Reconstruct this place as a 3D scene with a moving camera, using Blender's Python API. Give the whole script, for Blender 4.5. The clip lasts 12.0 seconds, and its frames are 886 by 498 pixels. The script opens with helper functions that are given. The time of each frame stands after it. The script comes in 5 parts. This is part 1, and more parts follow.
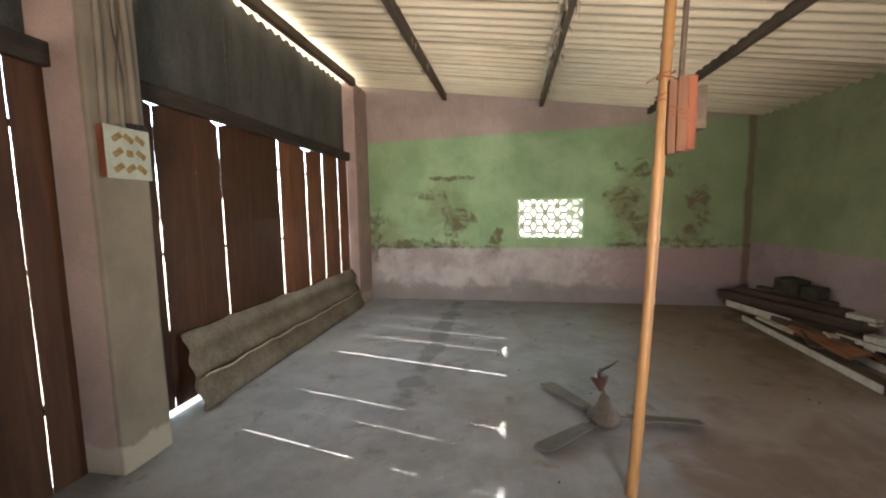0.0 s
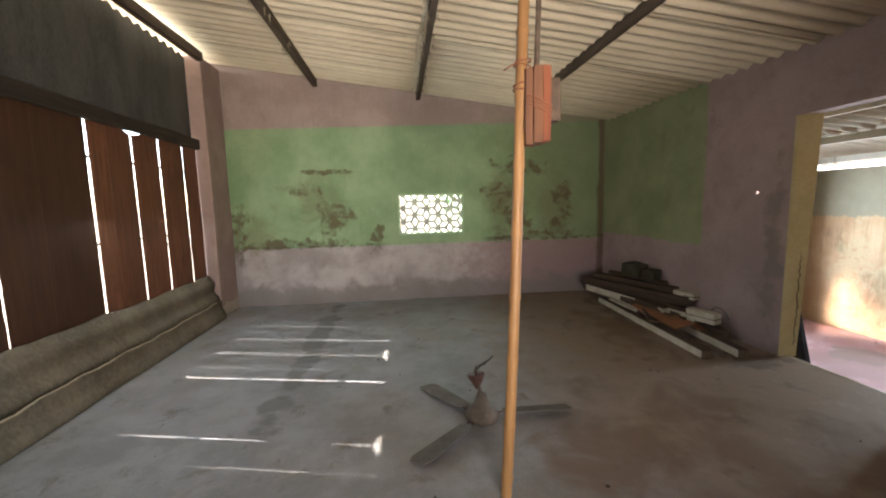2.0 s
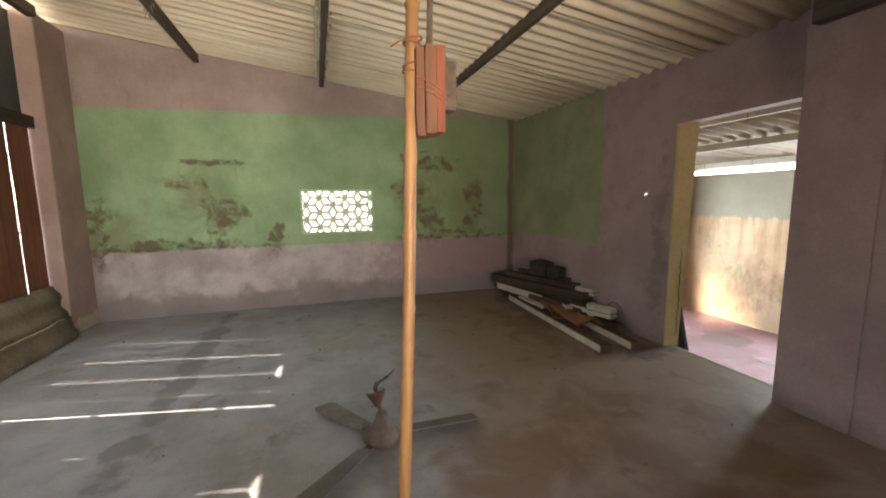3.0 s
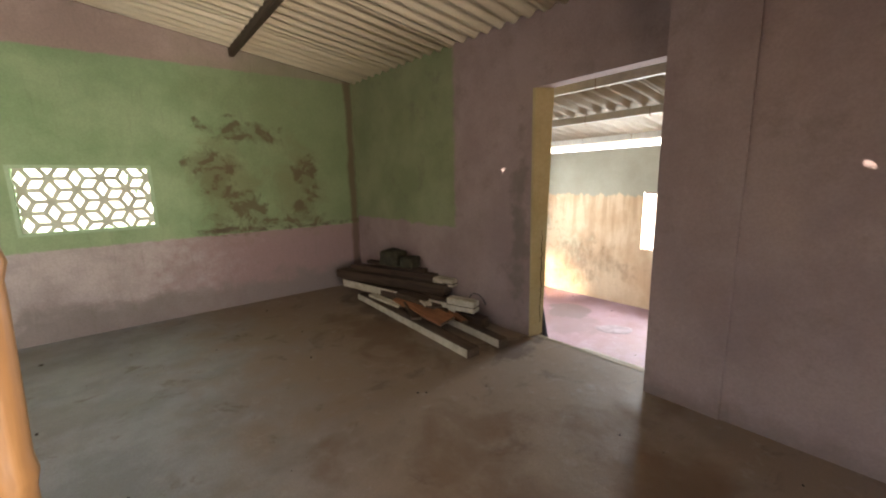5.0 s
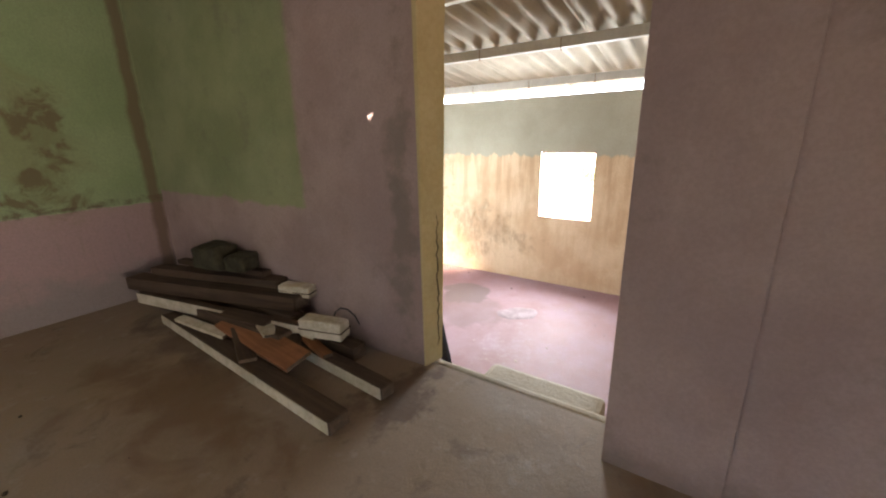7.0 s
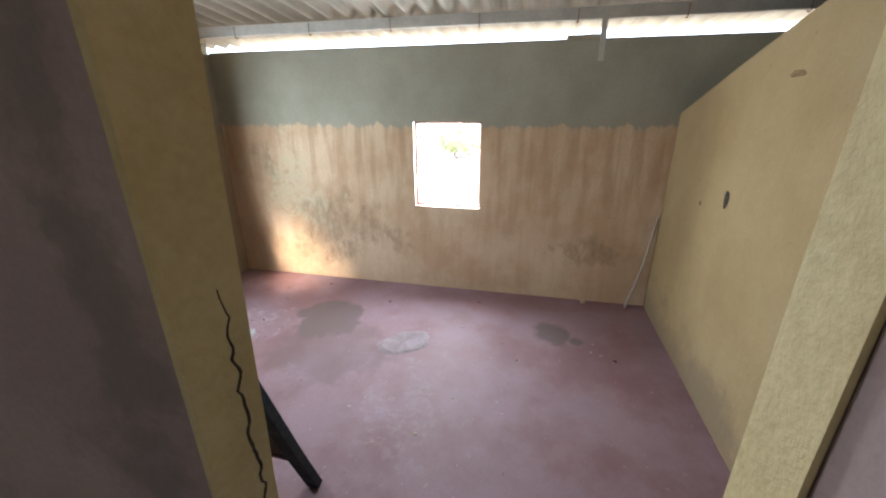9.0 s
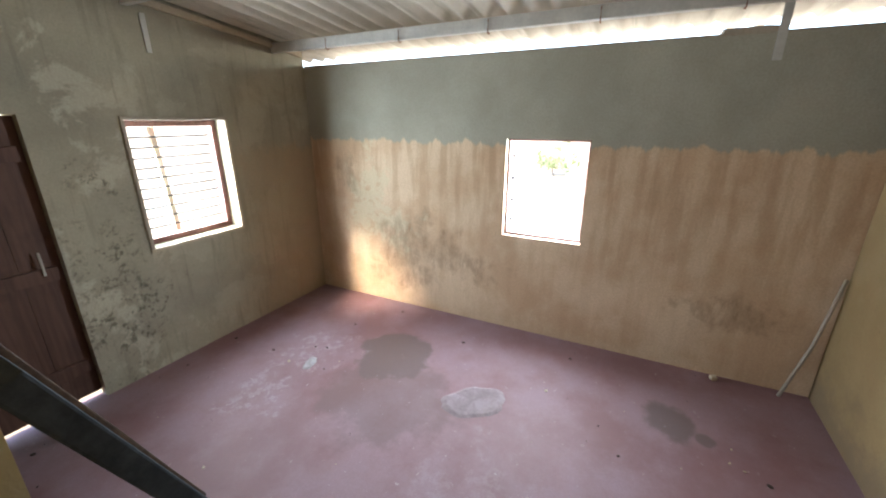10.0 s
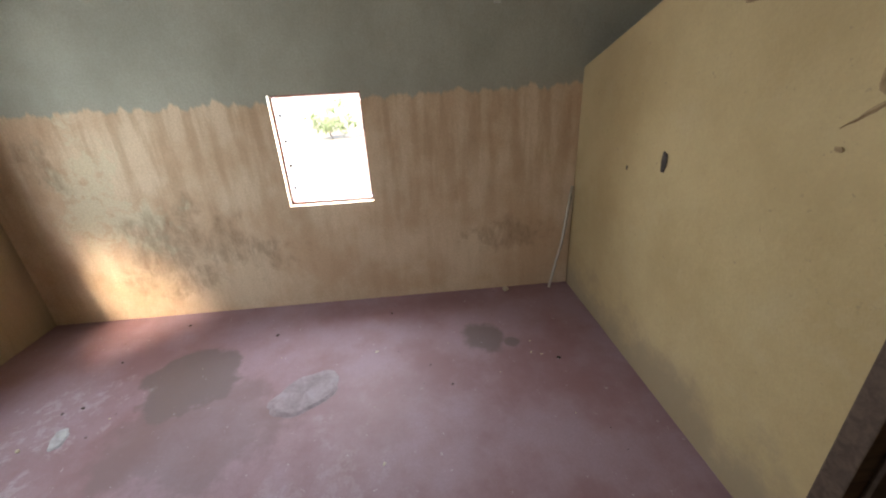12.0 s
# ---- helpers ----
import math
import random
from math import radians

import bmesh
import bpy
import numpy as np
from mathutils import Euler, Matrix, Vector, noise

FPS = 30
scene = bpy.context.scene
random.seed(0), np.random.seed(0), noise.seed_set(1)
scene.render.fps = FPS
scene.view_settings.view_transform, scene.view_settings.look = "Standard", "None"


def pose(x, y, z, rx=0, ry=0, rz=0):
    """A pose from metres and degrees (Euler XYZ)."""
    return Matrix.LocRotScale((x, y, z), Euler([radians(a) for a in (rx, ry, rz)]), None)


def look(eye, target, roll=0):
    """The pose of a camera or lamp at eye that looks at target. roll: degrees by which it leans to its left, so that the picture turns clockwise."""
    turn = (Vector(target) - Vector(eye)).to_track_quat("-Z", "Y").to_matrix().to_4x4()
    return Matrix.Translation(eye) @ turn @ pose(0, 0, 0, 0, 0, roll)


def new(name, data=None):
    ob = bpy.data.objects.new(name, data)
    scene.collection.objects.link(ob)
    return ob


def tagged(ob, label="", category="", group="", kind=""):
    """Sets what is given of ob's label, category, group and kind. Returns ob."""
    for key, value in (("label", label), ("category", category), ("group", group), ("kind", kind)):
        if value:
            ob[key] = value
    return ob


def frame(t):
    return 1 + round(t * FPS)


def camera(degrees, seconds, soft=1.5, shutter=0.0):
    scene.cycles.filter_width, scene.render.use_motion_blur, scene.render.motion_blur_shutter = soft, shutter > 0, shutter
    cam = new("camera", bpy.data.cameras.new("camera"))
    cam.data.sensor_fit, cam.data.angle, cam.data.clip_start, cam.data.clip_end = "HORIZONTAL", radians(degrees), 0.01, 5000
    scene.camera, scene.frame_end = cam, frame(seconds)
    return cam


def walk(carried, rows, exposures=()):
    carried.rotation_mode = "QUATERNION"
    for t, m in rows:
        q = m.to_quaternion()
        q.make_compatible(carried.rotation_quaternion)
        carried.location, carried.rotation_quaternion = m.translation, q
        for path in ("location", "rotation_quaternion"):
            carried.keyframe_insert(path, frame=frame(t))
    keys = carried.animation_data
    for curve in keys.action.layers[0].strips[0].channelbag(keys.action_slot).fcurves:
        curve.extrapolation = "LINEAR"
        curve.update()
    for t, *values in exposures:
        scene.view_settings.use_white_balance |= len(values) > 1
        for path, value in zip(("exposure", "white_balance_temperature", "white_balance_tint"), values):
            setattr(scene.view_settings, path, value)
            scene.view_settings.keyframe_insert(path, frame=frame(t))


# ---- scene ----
EXP1, EXP2 = 3.6, 2.85
cam = camera(97.5, 12.0, soft=2.1)
PATH = [
    (0, (0.069, -0.278, 1.428), (-0.27, 1.683, 1.229), -0.9),
    (0.5, (0.088, -0.266, 1.426), (-0.123, 1.713, 1.228), -1.0),
    (1, (0.096, -0.235, 1.423), (0.015, 1.753, 1.219), -1.2),
    (1.5, (0.125, -0.168, 1.416), (0.18, 1.819, 1.202), -1.5),
    (2, (0.207, -0.041, 1.415), (0.419, 1.935, 1.187), -1.4),
    (2.5, (0.323, 0.071, 1.419), (0.722, 2.016, 1.18), -0.9),
    (3, (0.383, 0.171, 1.42), (0.993, 2.06, 1.17), -0.6),
    (3.5, (0.446, 0.347, 1.402), (1.277, 2.147, 1.14), -1.0),
    (3.7, (0.478, 0.452, 1.381), (1.394, 2.211, 1.117), -1.3),
    (5.5, (1.085, 1.09, 1.371), (2.448, 2.501, 0.986), -1.6),
    (6, (1.314, 1.307, 1.373), (2.791, 2.586, 0.943), -2.2),
    (6.5, (1.606, 1.522, 1.362), (3.134, 2.714, 0.866), -1.5),
    (7, (1.86, 1.698, 1.331), (3.458, 2.768, 0.782), -1.2),
    (7.5, (2.13, 1.933, 1.358), (3.833, 2.807, 0.778), -0.8),
    (7.7, (2.241, 1.995, 1.357), (3.97, 2.807, 0.765), -1.1),
    (9.3, (3.211, 2.335, 1.278), (5.042, 2.73, 0.577), -0.1),
    (9.5, (3.336, 2.343, 1.286), (5.138, 2.851, 0.582), -0.2),
    (10, (3.588, 2.448, 1.292), (5.284, 3.297, 0.657), -0.0),
    (10.5, (3.662, 2.537, 1.279), (5.311, 3.479, 0.651), -0.8),
    (11, (3.693, 2.552, 1.269), (5.418, 3.283, 0.572), -2.1),
    (11.5, (3.717, 2.513, 1.257), (5.526, 2.855, 0.475), -2.9),
    (12, (3.74, 2.455, 1.211), (5.562, 2.343, 0.393), -3.2),
]
walk(cam, [(t, look(eye, target, roll)) for t, eye, target, roll in PATH],
     exposures=[(0.0, EXP1 - 0.05, 6500, 10), (1.0, EXP1 - 0.2, 6500, 10), (2.5, EXP1 - 0.15, 6600, 11), (3.5, EXP1 - 0.05, 6900, 12), (5.5, EXP1 + 0.1, 7000, 14), (6.5, EXP1 + 0.2, 7000, 14), (7.5, EXP1 + 0.1, 6900, 13),
                (9.3, EXP2, 6200, 9), (10.3, EXP2, 6200, 9), (11.2, EXP2 - 0.3, 6350, 10), (12.0, EXP2 - 0.3, 6450, 10)])

# ---------------------------------------------------------------- world and light
SUN_EL, SUN_SLOPE = 42.2, -0.217          # the sun's rays travel along +x, slightly towards -y
world = bpy.data.worlds.new("world")
scene.world = world
world.use_nodes = True
wn = world.node_tree
sky = wn.nodes.new("ShaderNodeTexSky")
sky.sky_type = "NISHITA"
sky.sun_disc = False
sky.sun_elevation = radians(SUN_EL)
sky.sun_rotation = radians(-78)
wn.links.new(sky.outputs[0], wn.nodes["Background"].inputs[0])
wn.nodes["Background"].inputs[1].default_value = 0.15
sun = new("sun", bpy.data.lights.new("sun", "SUN"))
sun.data.energy, sun.data.angle, sun.data.color = 3.0, radians(0.5), (1.0, 0.94, 0.85)
ray = Vector((1, SUN_SLOPE, -math.hypot(1, SUN_SLOPE) * math.tan(radians(SUN_EL))))
sun.matrix_world = look(-ray * 20, (0, 0, 0))


def area_lamp(name, eye, target, w, h, watts, color=(1, 1, 1)):
    """An area lamp for daylight in an opening and for one added helper."""
    lamp = new(name, bpy.data.lights.new(name, "AREA"))
    lamp.data.shape, lamp.data.size, lamp.data.size_y = "RECTANGLE", w, h
    lamp.data.energy, lamp.data.color = watts, color
    lamp.matrix_world = look(eye, target)
    return lamp


# ---------------------------------------------------------------- plan (metres)
BACK, RIGHT, LEFT, FRONT = 5.78, 3.52, -2.22, -2.2     # inner faces of the front room
PLANK = -2.32                                          # plane of the board screen
DOOR_A, DOOR_B, DOOR_H = 1.90, 2.960, 2.08              # doorway between the rooms
WALL_T = 0.13
R2_BACK, R2_LEFT, R2_PART, R2_Z = 6.87, 5.70, 1.12, -0.63


def roof1(x):
    return 3.065 - 0.128 * x


def roof2(x):
    return 1.965 + 0.1125 * (6.5 - x)


area_lamp("light_left_window", (5.50, R2_LEFT + 0.24, 0.83), (6.6, 2.4, 0.6), 0.70, 0.85, 20, (0.80, 0.91, 1.0))
area_lamp("light_back_window", (R2_BACK + 0.24, 3.15, 0.71), (0, 3.15, 0.7), 0.64, 0.80, 17, (0.80, 0.91, 1.0))
# Helper lamp added outside window_1 for the warm patch on the far wall.
glow = area_lamp("light_patch_helper", (5.25, R2_LEFT + 0.25, 0.95), (R2_BACK, 4.98, -0.52), 0.07, 0.40, 1.4, (1.0, 0.84, 0.64))
glow.data.spread = radians(30)
area_lamp("light_back_eaves", (R2_BACK + 0.375, 2.2, 1.835), (6.2, 2.2, 2.02), 6.6, 0.06, 3.2, (1.0, 0.97, 0.90))
area_lamp("light_left_eaves", (-2.44, 2.1, 3.335), (2.0, 2.1, 2.9), 6.0, 0.04, 3, (1.0, 0.97, 0.90))
area_lamp("light_lattice", (0.67, BACK + 0.13, 1.28), (0.67, 0, 0.9), 0.88, 0.5, 5, (0.85, 1.0, 0.92))
# Unseen opening behind the camera, inferred from the pole's lit front.
entrance = area_lamp("light_entrance", (0.85, FRONT - 0.12, 0.95), (-0.35, 4.5, 2.5), 1.05, 1.5, 7.6, (1.0, 0.86, 0.76))
entrance.data.spread = radians(76)
for gap_y, gap_watts in ((2.05, 0.9), (3.50, 2.2), (4.47, 1.4)):       # sky seen through the widest gaps of the board screen
    area_lamp("light_board_gap", (PLANK + 0.006, gap_y, 1.35), (0.4, gap_y - 0.1, -0.2), 0.005, 1.5, gap_watts, (0.78, 0.90, 1.0))


# ---------------------------------------------------------------- materials
class Nodes:
    """Short words for building a material's nodes; coordinates are the object's own, in metres."""

    def __init__(self, name):
        self.mat = bpy.data.materials.new(name)
        self.mat.use_nodes = True
        self.nt = self.mat.node_tree
        self.bsdf = self.nt.nodes["Principled BSDF"]
        self.co = self.nt.nodes.new("ShaderNodeTexCoord").outputs["Object"]

    def node(self, kind, **inputs):
        n = self.nt.nodes.new(kind)
        for key, value in inputs.items():
            self.put(n.inputs[key.replace("_", " ")], value)
        return n

    def put(self, socket, value):
        if isinstance(value, bpy.types.NodeSocket):
            self.nt.links.new(value, socket)
        elif isinstance(value, (tuple, list)) and len(value) == 3 and socket.type == "RGBA":
            socket.default_value = (*value, 1)
        else:
            socket.default_value = value

    def scaled(self, sx, sy, sz, off=(0, 0, 0)):
        n = self.node("ShaderNodeMapping", Vector=self.co, Scale=(sx, sy, sz), Location=off)
        return n.outputs[0]

    def grain(self, scale, detail=6, rough=0.6, vec=None, dist=0.0):
        n = self.node("ShaderNodeTexNoise", Vector=vec or self.co, Scale=scale, Detail=detail, Roughness=rough, Distortion=dist)
        return n.outputs["Fac"]

    def op(self, kind, a, b=0.0, c=0.0):
        n = self.nt.nodes.new("ShaderNodeMath")
        n.operation = kind
        for s, v in zip(n.inputs, (a, b, c)):
            self.put(s, v)
        return n.outputs[0]

    def ramp(self, v, lo, hi, a=0.0, b=1.0):
        n = self.nt.nodes.new("ShaderNodeMapRange")
        n.interpolation_type = "SMOOTHSTEP"
        for s, x in zip(n.inputs, (v, lo, hi, a, b)):
            self.put(s, x)
        return n.outputs[0]

    def mix(self, fac, a, b, kind="MIX"):
        n = self.nt.nodes.new("ShaderNodeMix")
        n.data_type, n.blend_type = "RGBA", kind
        self.put(n.inputs[0], fac)
        self.put(n.inputs[6], a)
        self.put(n.inputs[7], b)
        return n.outputs[2]

    def xyz(self):
        n = self.node("ShaderNodeSeparateXYZ", Vector=self.co)
        return n.outputs[0], n.outputs[1], n.outputs[2]

    def blot(self, u, v, cu, cv, ru, rv, wob, power=0.45):
        """A ragged blot at (cu, cv) with radii (ru, rv), its edge bent by wob (a noise about 0.5)."""
        du = self.op("DIVIDE", self.op("SUBTRACT", u, cu), ru)
        dv = self.op("DIVIDE", self.op("SUBTRACT", v, cv), rv)
        d = self.op("SQRT", self.op("ADD", self.op("MULTIPLY", du, du), self.op("MULTIPLY", dv, dv)))
        d = self.op("ADD", d, self.op("MULTIPLY", self.op("SUBTRACT", wob, 0.5), 4.5))
        return self.ramp(d, 1.15, 1.15 - power)

    def most(self, *fs):
        out = fs[0]
        for f in fs[1:]:
            out = self.op("MAXIMUM", out, f)
        return out

    def done(self, color, rough=0.85, bump=None, depth=0.004, metal=0.0, spec=0.3):
        self.put(self.bsdf.inputs["Base Color"], color)
        self.put(self.bsdf.inputs["Roughness"], rough)
        self.bsdf.inputs["Metallic"].default_value = metal
        self.bsdf.inputs["Specular IOR Level"].default_value = spec
        if bump is not None:
            b = self.node("ShaderNodeBump", Height=bump, Distance=depth, Strength=1.0)
            self.nt.links.new(b.outputs[0], self.bsdf.inputs["Normal"])
        return self.mat


def plain(name, a, b, scale=3.0, rough=0.8, depth=0.002, metal=0.0, fine=40.0, stretch=(1, 1, 1), spec=0.3, tint=0.0):
    """A surface between two colours, with grain at two scales; tint: how far single pieces differ."""
    n = Nodes(name)
    v = n.scaled(*stretch)
    big, small = n.grain(scale, vec=v), n.grain(fine, 4, vec=v)
    f = n.op("ADD", n.op("MULTIPLY", big, 0.65), n.op("MULTIPLY", small, 0.35))
    c = n.mix(n.ramp(f, 0.35, 0.65), a, b)
    if tint:
        r = n.nt.nodes.new("ShaderNodeObjectInfo").outputs["Random"]
        c = n.mix(n.op("MULTIPLY", r, tint), c, (a[0] * 0.45, a[1] * 0.42, a[2] * 0.4))
    return n.done(c, rough, n.op("ADD", big, small), depth, metal, spec)


def back_wall_paint():
    n = Nodes("back_wall_paint")
    x, y, z = n.xyz()
    w1, w2, fine = n.grain(2.2), n.grain(9, 8), n.grain(60, 4)
    wob = n.op("MULTIPLY", n.op("SUBTRACT", w2, 0.5), 0.05)
    zz = n.op("ADD", z, wob)
    green = n.mix(n.ramp(w1, 0.3, 0.7), (0.18, 0.285, 0.145), (0.26, 0.365, 0.205))
    low = n.mix(n.ramp(w1, 0.35, 0.65), (0.27, 0.235, 0.23), (0.41, 0.37, 0.36))
    low = n.mix(n.ramp(n.op("ADD", x, n.op("MULTIPLY", w2, 2.0)), 1.5, 3.2), low, (0.255, 0.175, 0.172))
    damp = n.op("MULTIPLY", n.ramp(n.op("ADD", z, n.op("MULTIPLY", n.grain(3.0, 7, 0.6, dist=0.6), 0.55)), 0.62, 0.44), 0.75)
    low = n.mix(damp, low, (0.17, 0.15, 0.14))
    top = n.mix(n.ramp(w1, 0.35, 0.65), (0.27, 0.21, 0.185), (0.335, 0.265, 0.235))
    c = n.mix(n.ramp(zz, 0.825, 0.845), low, green)
    edge = n.op("ADD", zz, n.op("MULTIPLY", x, -0.02))
    c = n.mix(n.ramp(edge, 2.545, 2.565), c, top)
    wb = n.grain(4.0, 5, 0.6, dist=0.5)
    blots = n.most(*[n.blot(x, z, *p, wb, 0.6) for p in (
        (-1.15, 1.66, 0.16, 0.10), (-0.80, 1.26, 0.30, 0.20), (-0.75, 1.92, 0.26, 0.035), (-1.5, 0.90, 0.75, 0.07),
        (-2.1, 1.0, 0.16, 0.35), (-0.15, 0.95, 0.10, 0.18), (1.75, 1.5, 0.26, 0.30), (2.0, 1.97, 0.34, 0.13),
        (1.95, 1.08, 0.25, 0.26), (2.72, 1.46, 0.14, 0.26), (2.45, 0.94, 0.5, 0.07), (2.65, 1.05, 0.14, 0.18))])
    peel = n.ramp(n.grain(4.5, 8, 0.65, dist=1.2), 0.38, 0.56)
    blots = n.op("MULTIPLY", blots, n.op("MAXIMUM", peel, 0.35))
    # olive grime over the right part, its dimmer light put into the paint
    olive_shade = n.ramp(n.op("ADD", x, n.op("MULTIPLY", n.op("SUBTRACT", n.grain(1.6, 6, 0.6), 0.5), 2.2)), 1.2, 2.6)
    olive_shade = n.op("MULTIPLY", olive_shade, n.ramp(zz, 0.83, 0.85, 0.0, 0.6))
    c = n.mix(olive_shade, c, (0.145, 0.165, 0.08))
    halo = n.most(*[n.blot(x, z, *p, n.grain(2.6, 7, 0.65, dist=0.8), 1.1) for p in ((-1.0, 1.45, 0.5, 0.36), (1.85, 1.35, 0.45, 0.5), (2.6, 1.4, 0.3, 0.6), (-1.9, 1.0, 0.4, 0.3))])
    c = n.mix(n.op("MULTIPLY", halo, 0.45), c, (0.15, 0.135, 0.065))
    c = n.mix(n.op("MULTIPLY", blots, 0.78), c, (0.085, 0.06, 0.03))
    rag = n.grain(2.3, 8, 0.7, vec=n.scaled(1, 1, 2.2), dist=1.0)
    rim = n.ramp(n.op("ABSOLUTE", n.op("SUBTRACT", z, n.op("ADD", 0.75, n.op("MULTIPLY", rag, 0.22)))), 0.045, 0.008)
    left, right = n.ramp(n.op("ADD", x, rag), 0.5, 0.2), n.ramp(n.op("ADD", x, rag), 1.9, 2.2)
    rim = n.op("MULTIPLY", n.op("MULTIPLY", rim, n.op("MAXIMUM", left, right)), n.ramp(n.grain(6, 7, 0.7), 0.40, 0.58))
    c = n.mix(n.op("MULTIPLY", rim, 0.85), c, (0.075, 0.055, 0.035))
    # brown band at full height just left of the right corner
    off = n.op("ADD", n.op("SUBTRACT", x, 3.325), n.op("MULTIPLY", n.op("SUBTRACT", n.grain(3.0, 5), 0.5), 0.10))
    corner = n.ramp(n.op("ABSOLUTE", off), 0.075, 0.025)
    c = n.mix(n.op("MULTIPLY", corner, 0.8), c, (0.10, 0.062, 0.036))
    streak = n.grain(5, 5, vec=n.scaled(6, 1, 0.5))
    c = n.mix(n.ramp(streak, 0.55, 0.75, 0, 0.25), c, (0.12, 0.12, 0.08))
    c = n.mix(n.ramp(fine, 0.3, 0.7, 0, 0.18), c, (0.08, 0.08, 0.06))
    h = n.op("ADD", n.op("ADD", w2, n.op("MULTIPLY", fine, 0.3)), n.op("MULTIPLY", blots, -0.8))
    return n.done(c, 0.88, h, 0.006)


def right_wall_paint():
    """Green beside the back corner, mauve round the doorway."""
    n = Nodes("right_wall_paint")
    x, y, z = n.xyz()
    w1, w2, fine = n.grain(1.8), n.grain(8, 8), n.grain(70, 4)
    mauve = n.mix(n.ramp(w1, 0.35, 0.65), (0.29, 0.205, 0.195), (0.36, 0.26, 0.245))
    green = n.mix(n.ramp(w1, 0.3, 0.7), (0.20, 0.225, 0.115), (0.27, 0.29, 0.16))
    wob = n.op("MULTIPLY", n.op("SUBTRACT", w2, 0.5), 0.10)
    m = n.op("MULTIPLY", n.ramp(n.op("ADD", y, wob), 3.84, 3.90), n.ramp(n.op("ADD", z, n.op("ADD", wob, n.op("MULTIPLY", w1, 0.12))), 0.96, 0.99))
    c = n.mix(m, mauve, green)
    grime = n.ramp(n.grain(3.5, 7, 0.7), 0.52, 0.72)
    c = n.mix(n.op("MULTIPLY", grime, 0.35), c, (0.14, 0.11, 0.09))
    smear = n.blot(y, z, 3.08, 0.9, 0.10, 0.9, n.grain(5, 6), 0.9)
    c = n.mix(n.op("MULTIPLY", smear, 0.5), c, (0.13, 0.11, 0.09))
    foot = n.ramp(n.op("ADD", z, n.op("MULTIPLY", w2, 0.25)), 0.30, 0.14)
    c = n.mix(n.op("MULTIPLY", foot, 0.5), c, (0.15, 0.11, 0.09))
    c = n.mix(n.ramp(fine, 0.3, 0.7, 0, 0.15), c, (0.12, 0.09, 0.08))
    return n.done(c, 0.9, n.op("ADD", w2, n.op("MULTIPLY", fine, 0.3)), 0.003)


def room2_wall_paint(name, line=1.09):
    """Old ochre wash below a ragged line, bare grey cement render above."""
    n = Nodes(name)
    x, y, z = n.xyz()
    w1, w2, fine = n.grain(1.6), n.grain(8, 8), n.grain(70, 4)
    along = n.op("ADD", x, y)
    comb = n.node("ShaderNodeCombineXYZ", X=along, Y=0.0, Z=n.op("MULTIPLY", z, 0.12)).outputs[0]
    drip = n.grain(9, 6, 0.6, vec=comb)
    zz = n.op("ADD", z, n.op("MULTIPLY", n.op("SUBTRACT", drip, 0.5), 0.22))
    ochre = n.mix(n.ramp(w1, 0.35, 0.65), (0.53, 0.365, 0.23), (0.66, 0.50, 0.345))
    ochre = n.mix(n.op("MULTIPLY", n.ramp(drip, 0.42, 0.62, 0, 0.5), n.ramp(z, -0.2, 0.9, 0.35, 1.0)), ochre, (0.36, 0.225, 0.125))
    wb = n.grain(4.0, 6, 0.65, dist=0.5)
    pale = n.most(n.blot(y, z, 4.95, 0.55, 0.22, 0.45, wb), n.blot(y, z, 4.75, 0.25, 0.35, 0.22, wb), n.blot(y, z, 5.05, 0.30, 0.25, 0.35, wb))
    pale = n.op("MULTIPLY", pale, n.ramp(n.grain(9, 6, 0.6), 0.38, 0.52))
    ochre = n.mix(n.op("MULTIPLY", pale, 0.85), ochre, (0.60, 0.50, 0.34))
    soot = n.most(n.blot(y, z, 4.62, -0.12, 0.26, 0.30, wb, 0.6), n.blot(y, z, 5.2, 0.75, 0.2, 0.2, wb, 0.9), n.blot(y, z, 4.45, 0.15, 0.45, 0.28, wb, 0.9), n.blot(y, z, 3.95, -0.05, 0.45, 0.18, wb, 0.9), n.blot(y, z, 1.7, -0.1, 0.36, 0.14, wb, 0.9), n.blot(y, z, 4.55, -0.25, 0.5, 0.18, wb, 0.9))
    low = n.node("ShaderNodeCombineXYZ", X=along, Y=0.0, Z=n.op("MULTIPLY", z, 0.35)).outputs[0]
    soot = n.op("MULTIPLY", soot, n.ramp(n.grain(17, 9, 0.75, vec=low), 0.36, 0.62, 0.15, 1.0))
    ochre = n.mix(n.op("MULTIPLY", soot, 0.5), ochre, (0.17, 0.105, 0.06))
    grey = n.mix(n.ramp(w1, 0.3, 0.7), (0.30, 0.285, 0.225), (0.37, 0.355, 0.285))
    c = n.mix(n.ramp(zz, line - 0.015, line + 0.015), ochre, grey)
    c = n.mix(n.ramp(fine, 0.3, 0.7, 0, 0.2), c, (0.16, 0.12, 0.08))
    return n.done(c, 0.92, n.op("ADD", w2, n.op("MULTIPLY", fine, 0.3)), 0.006)


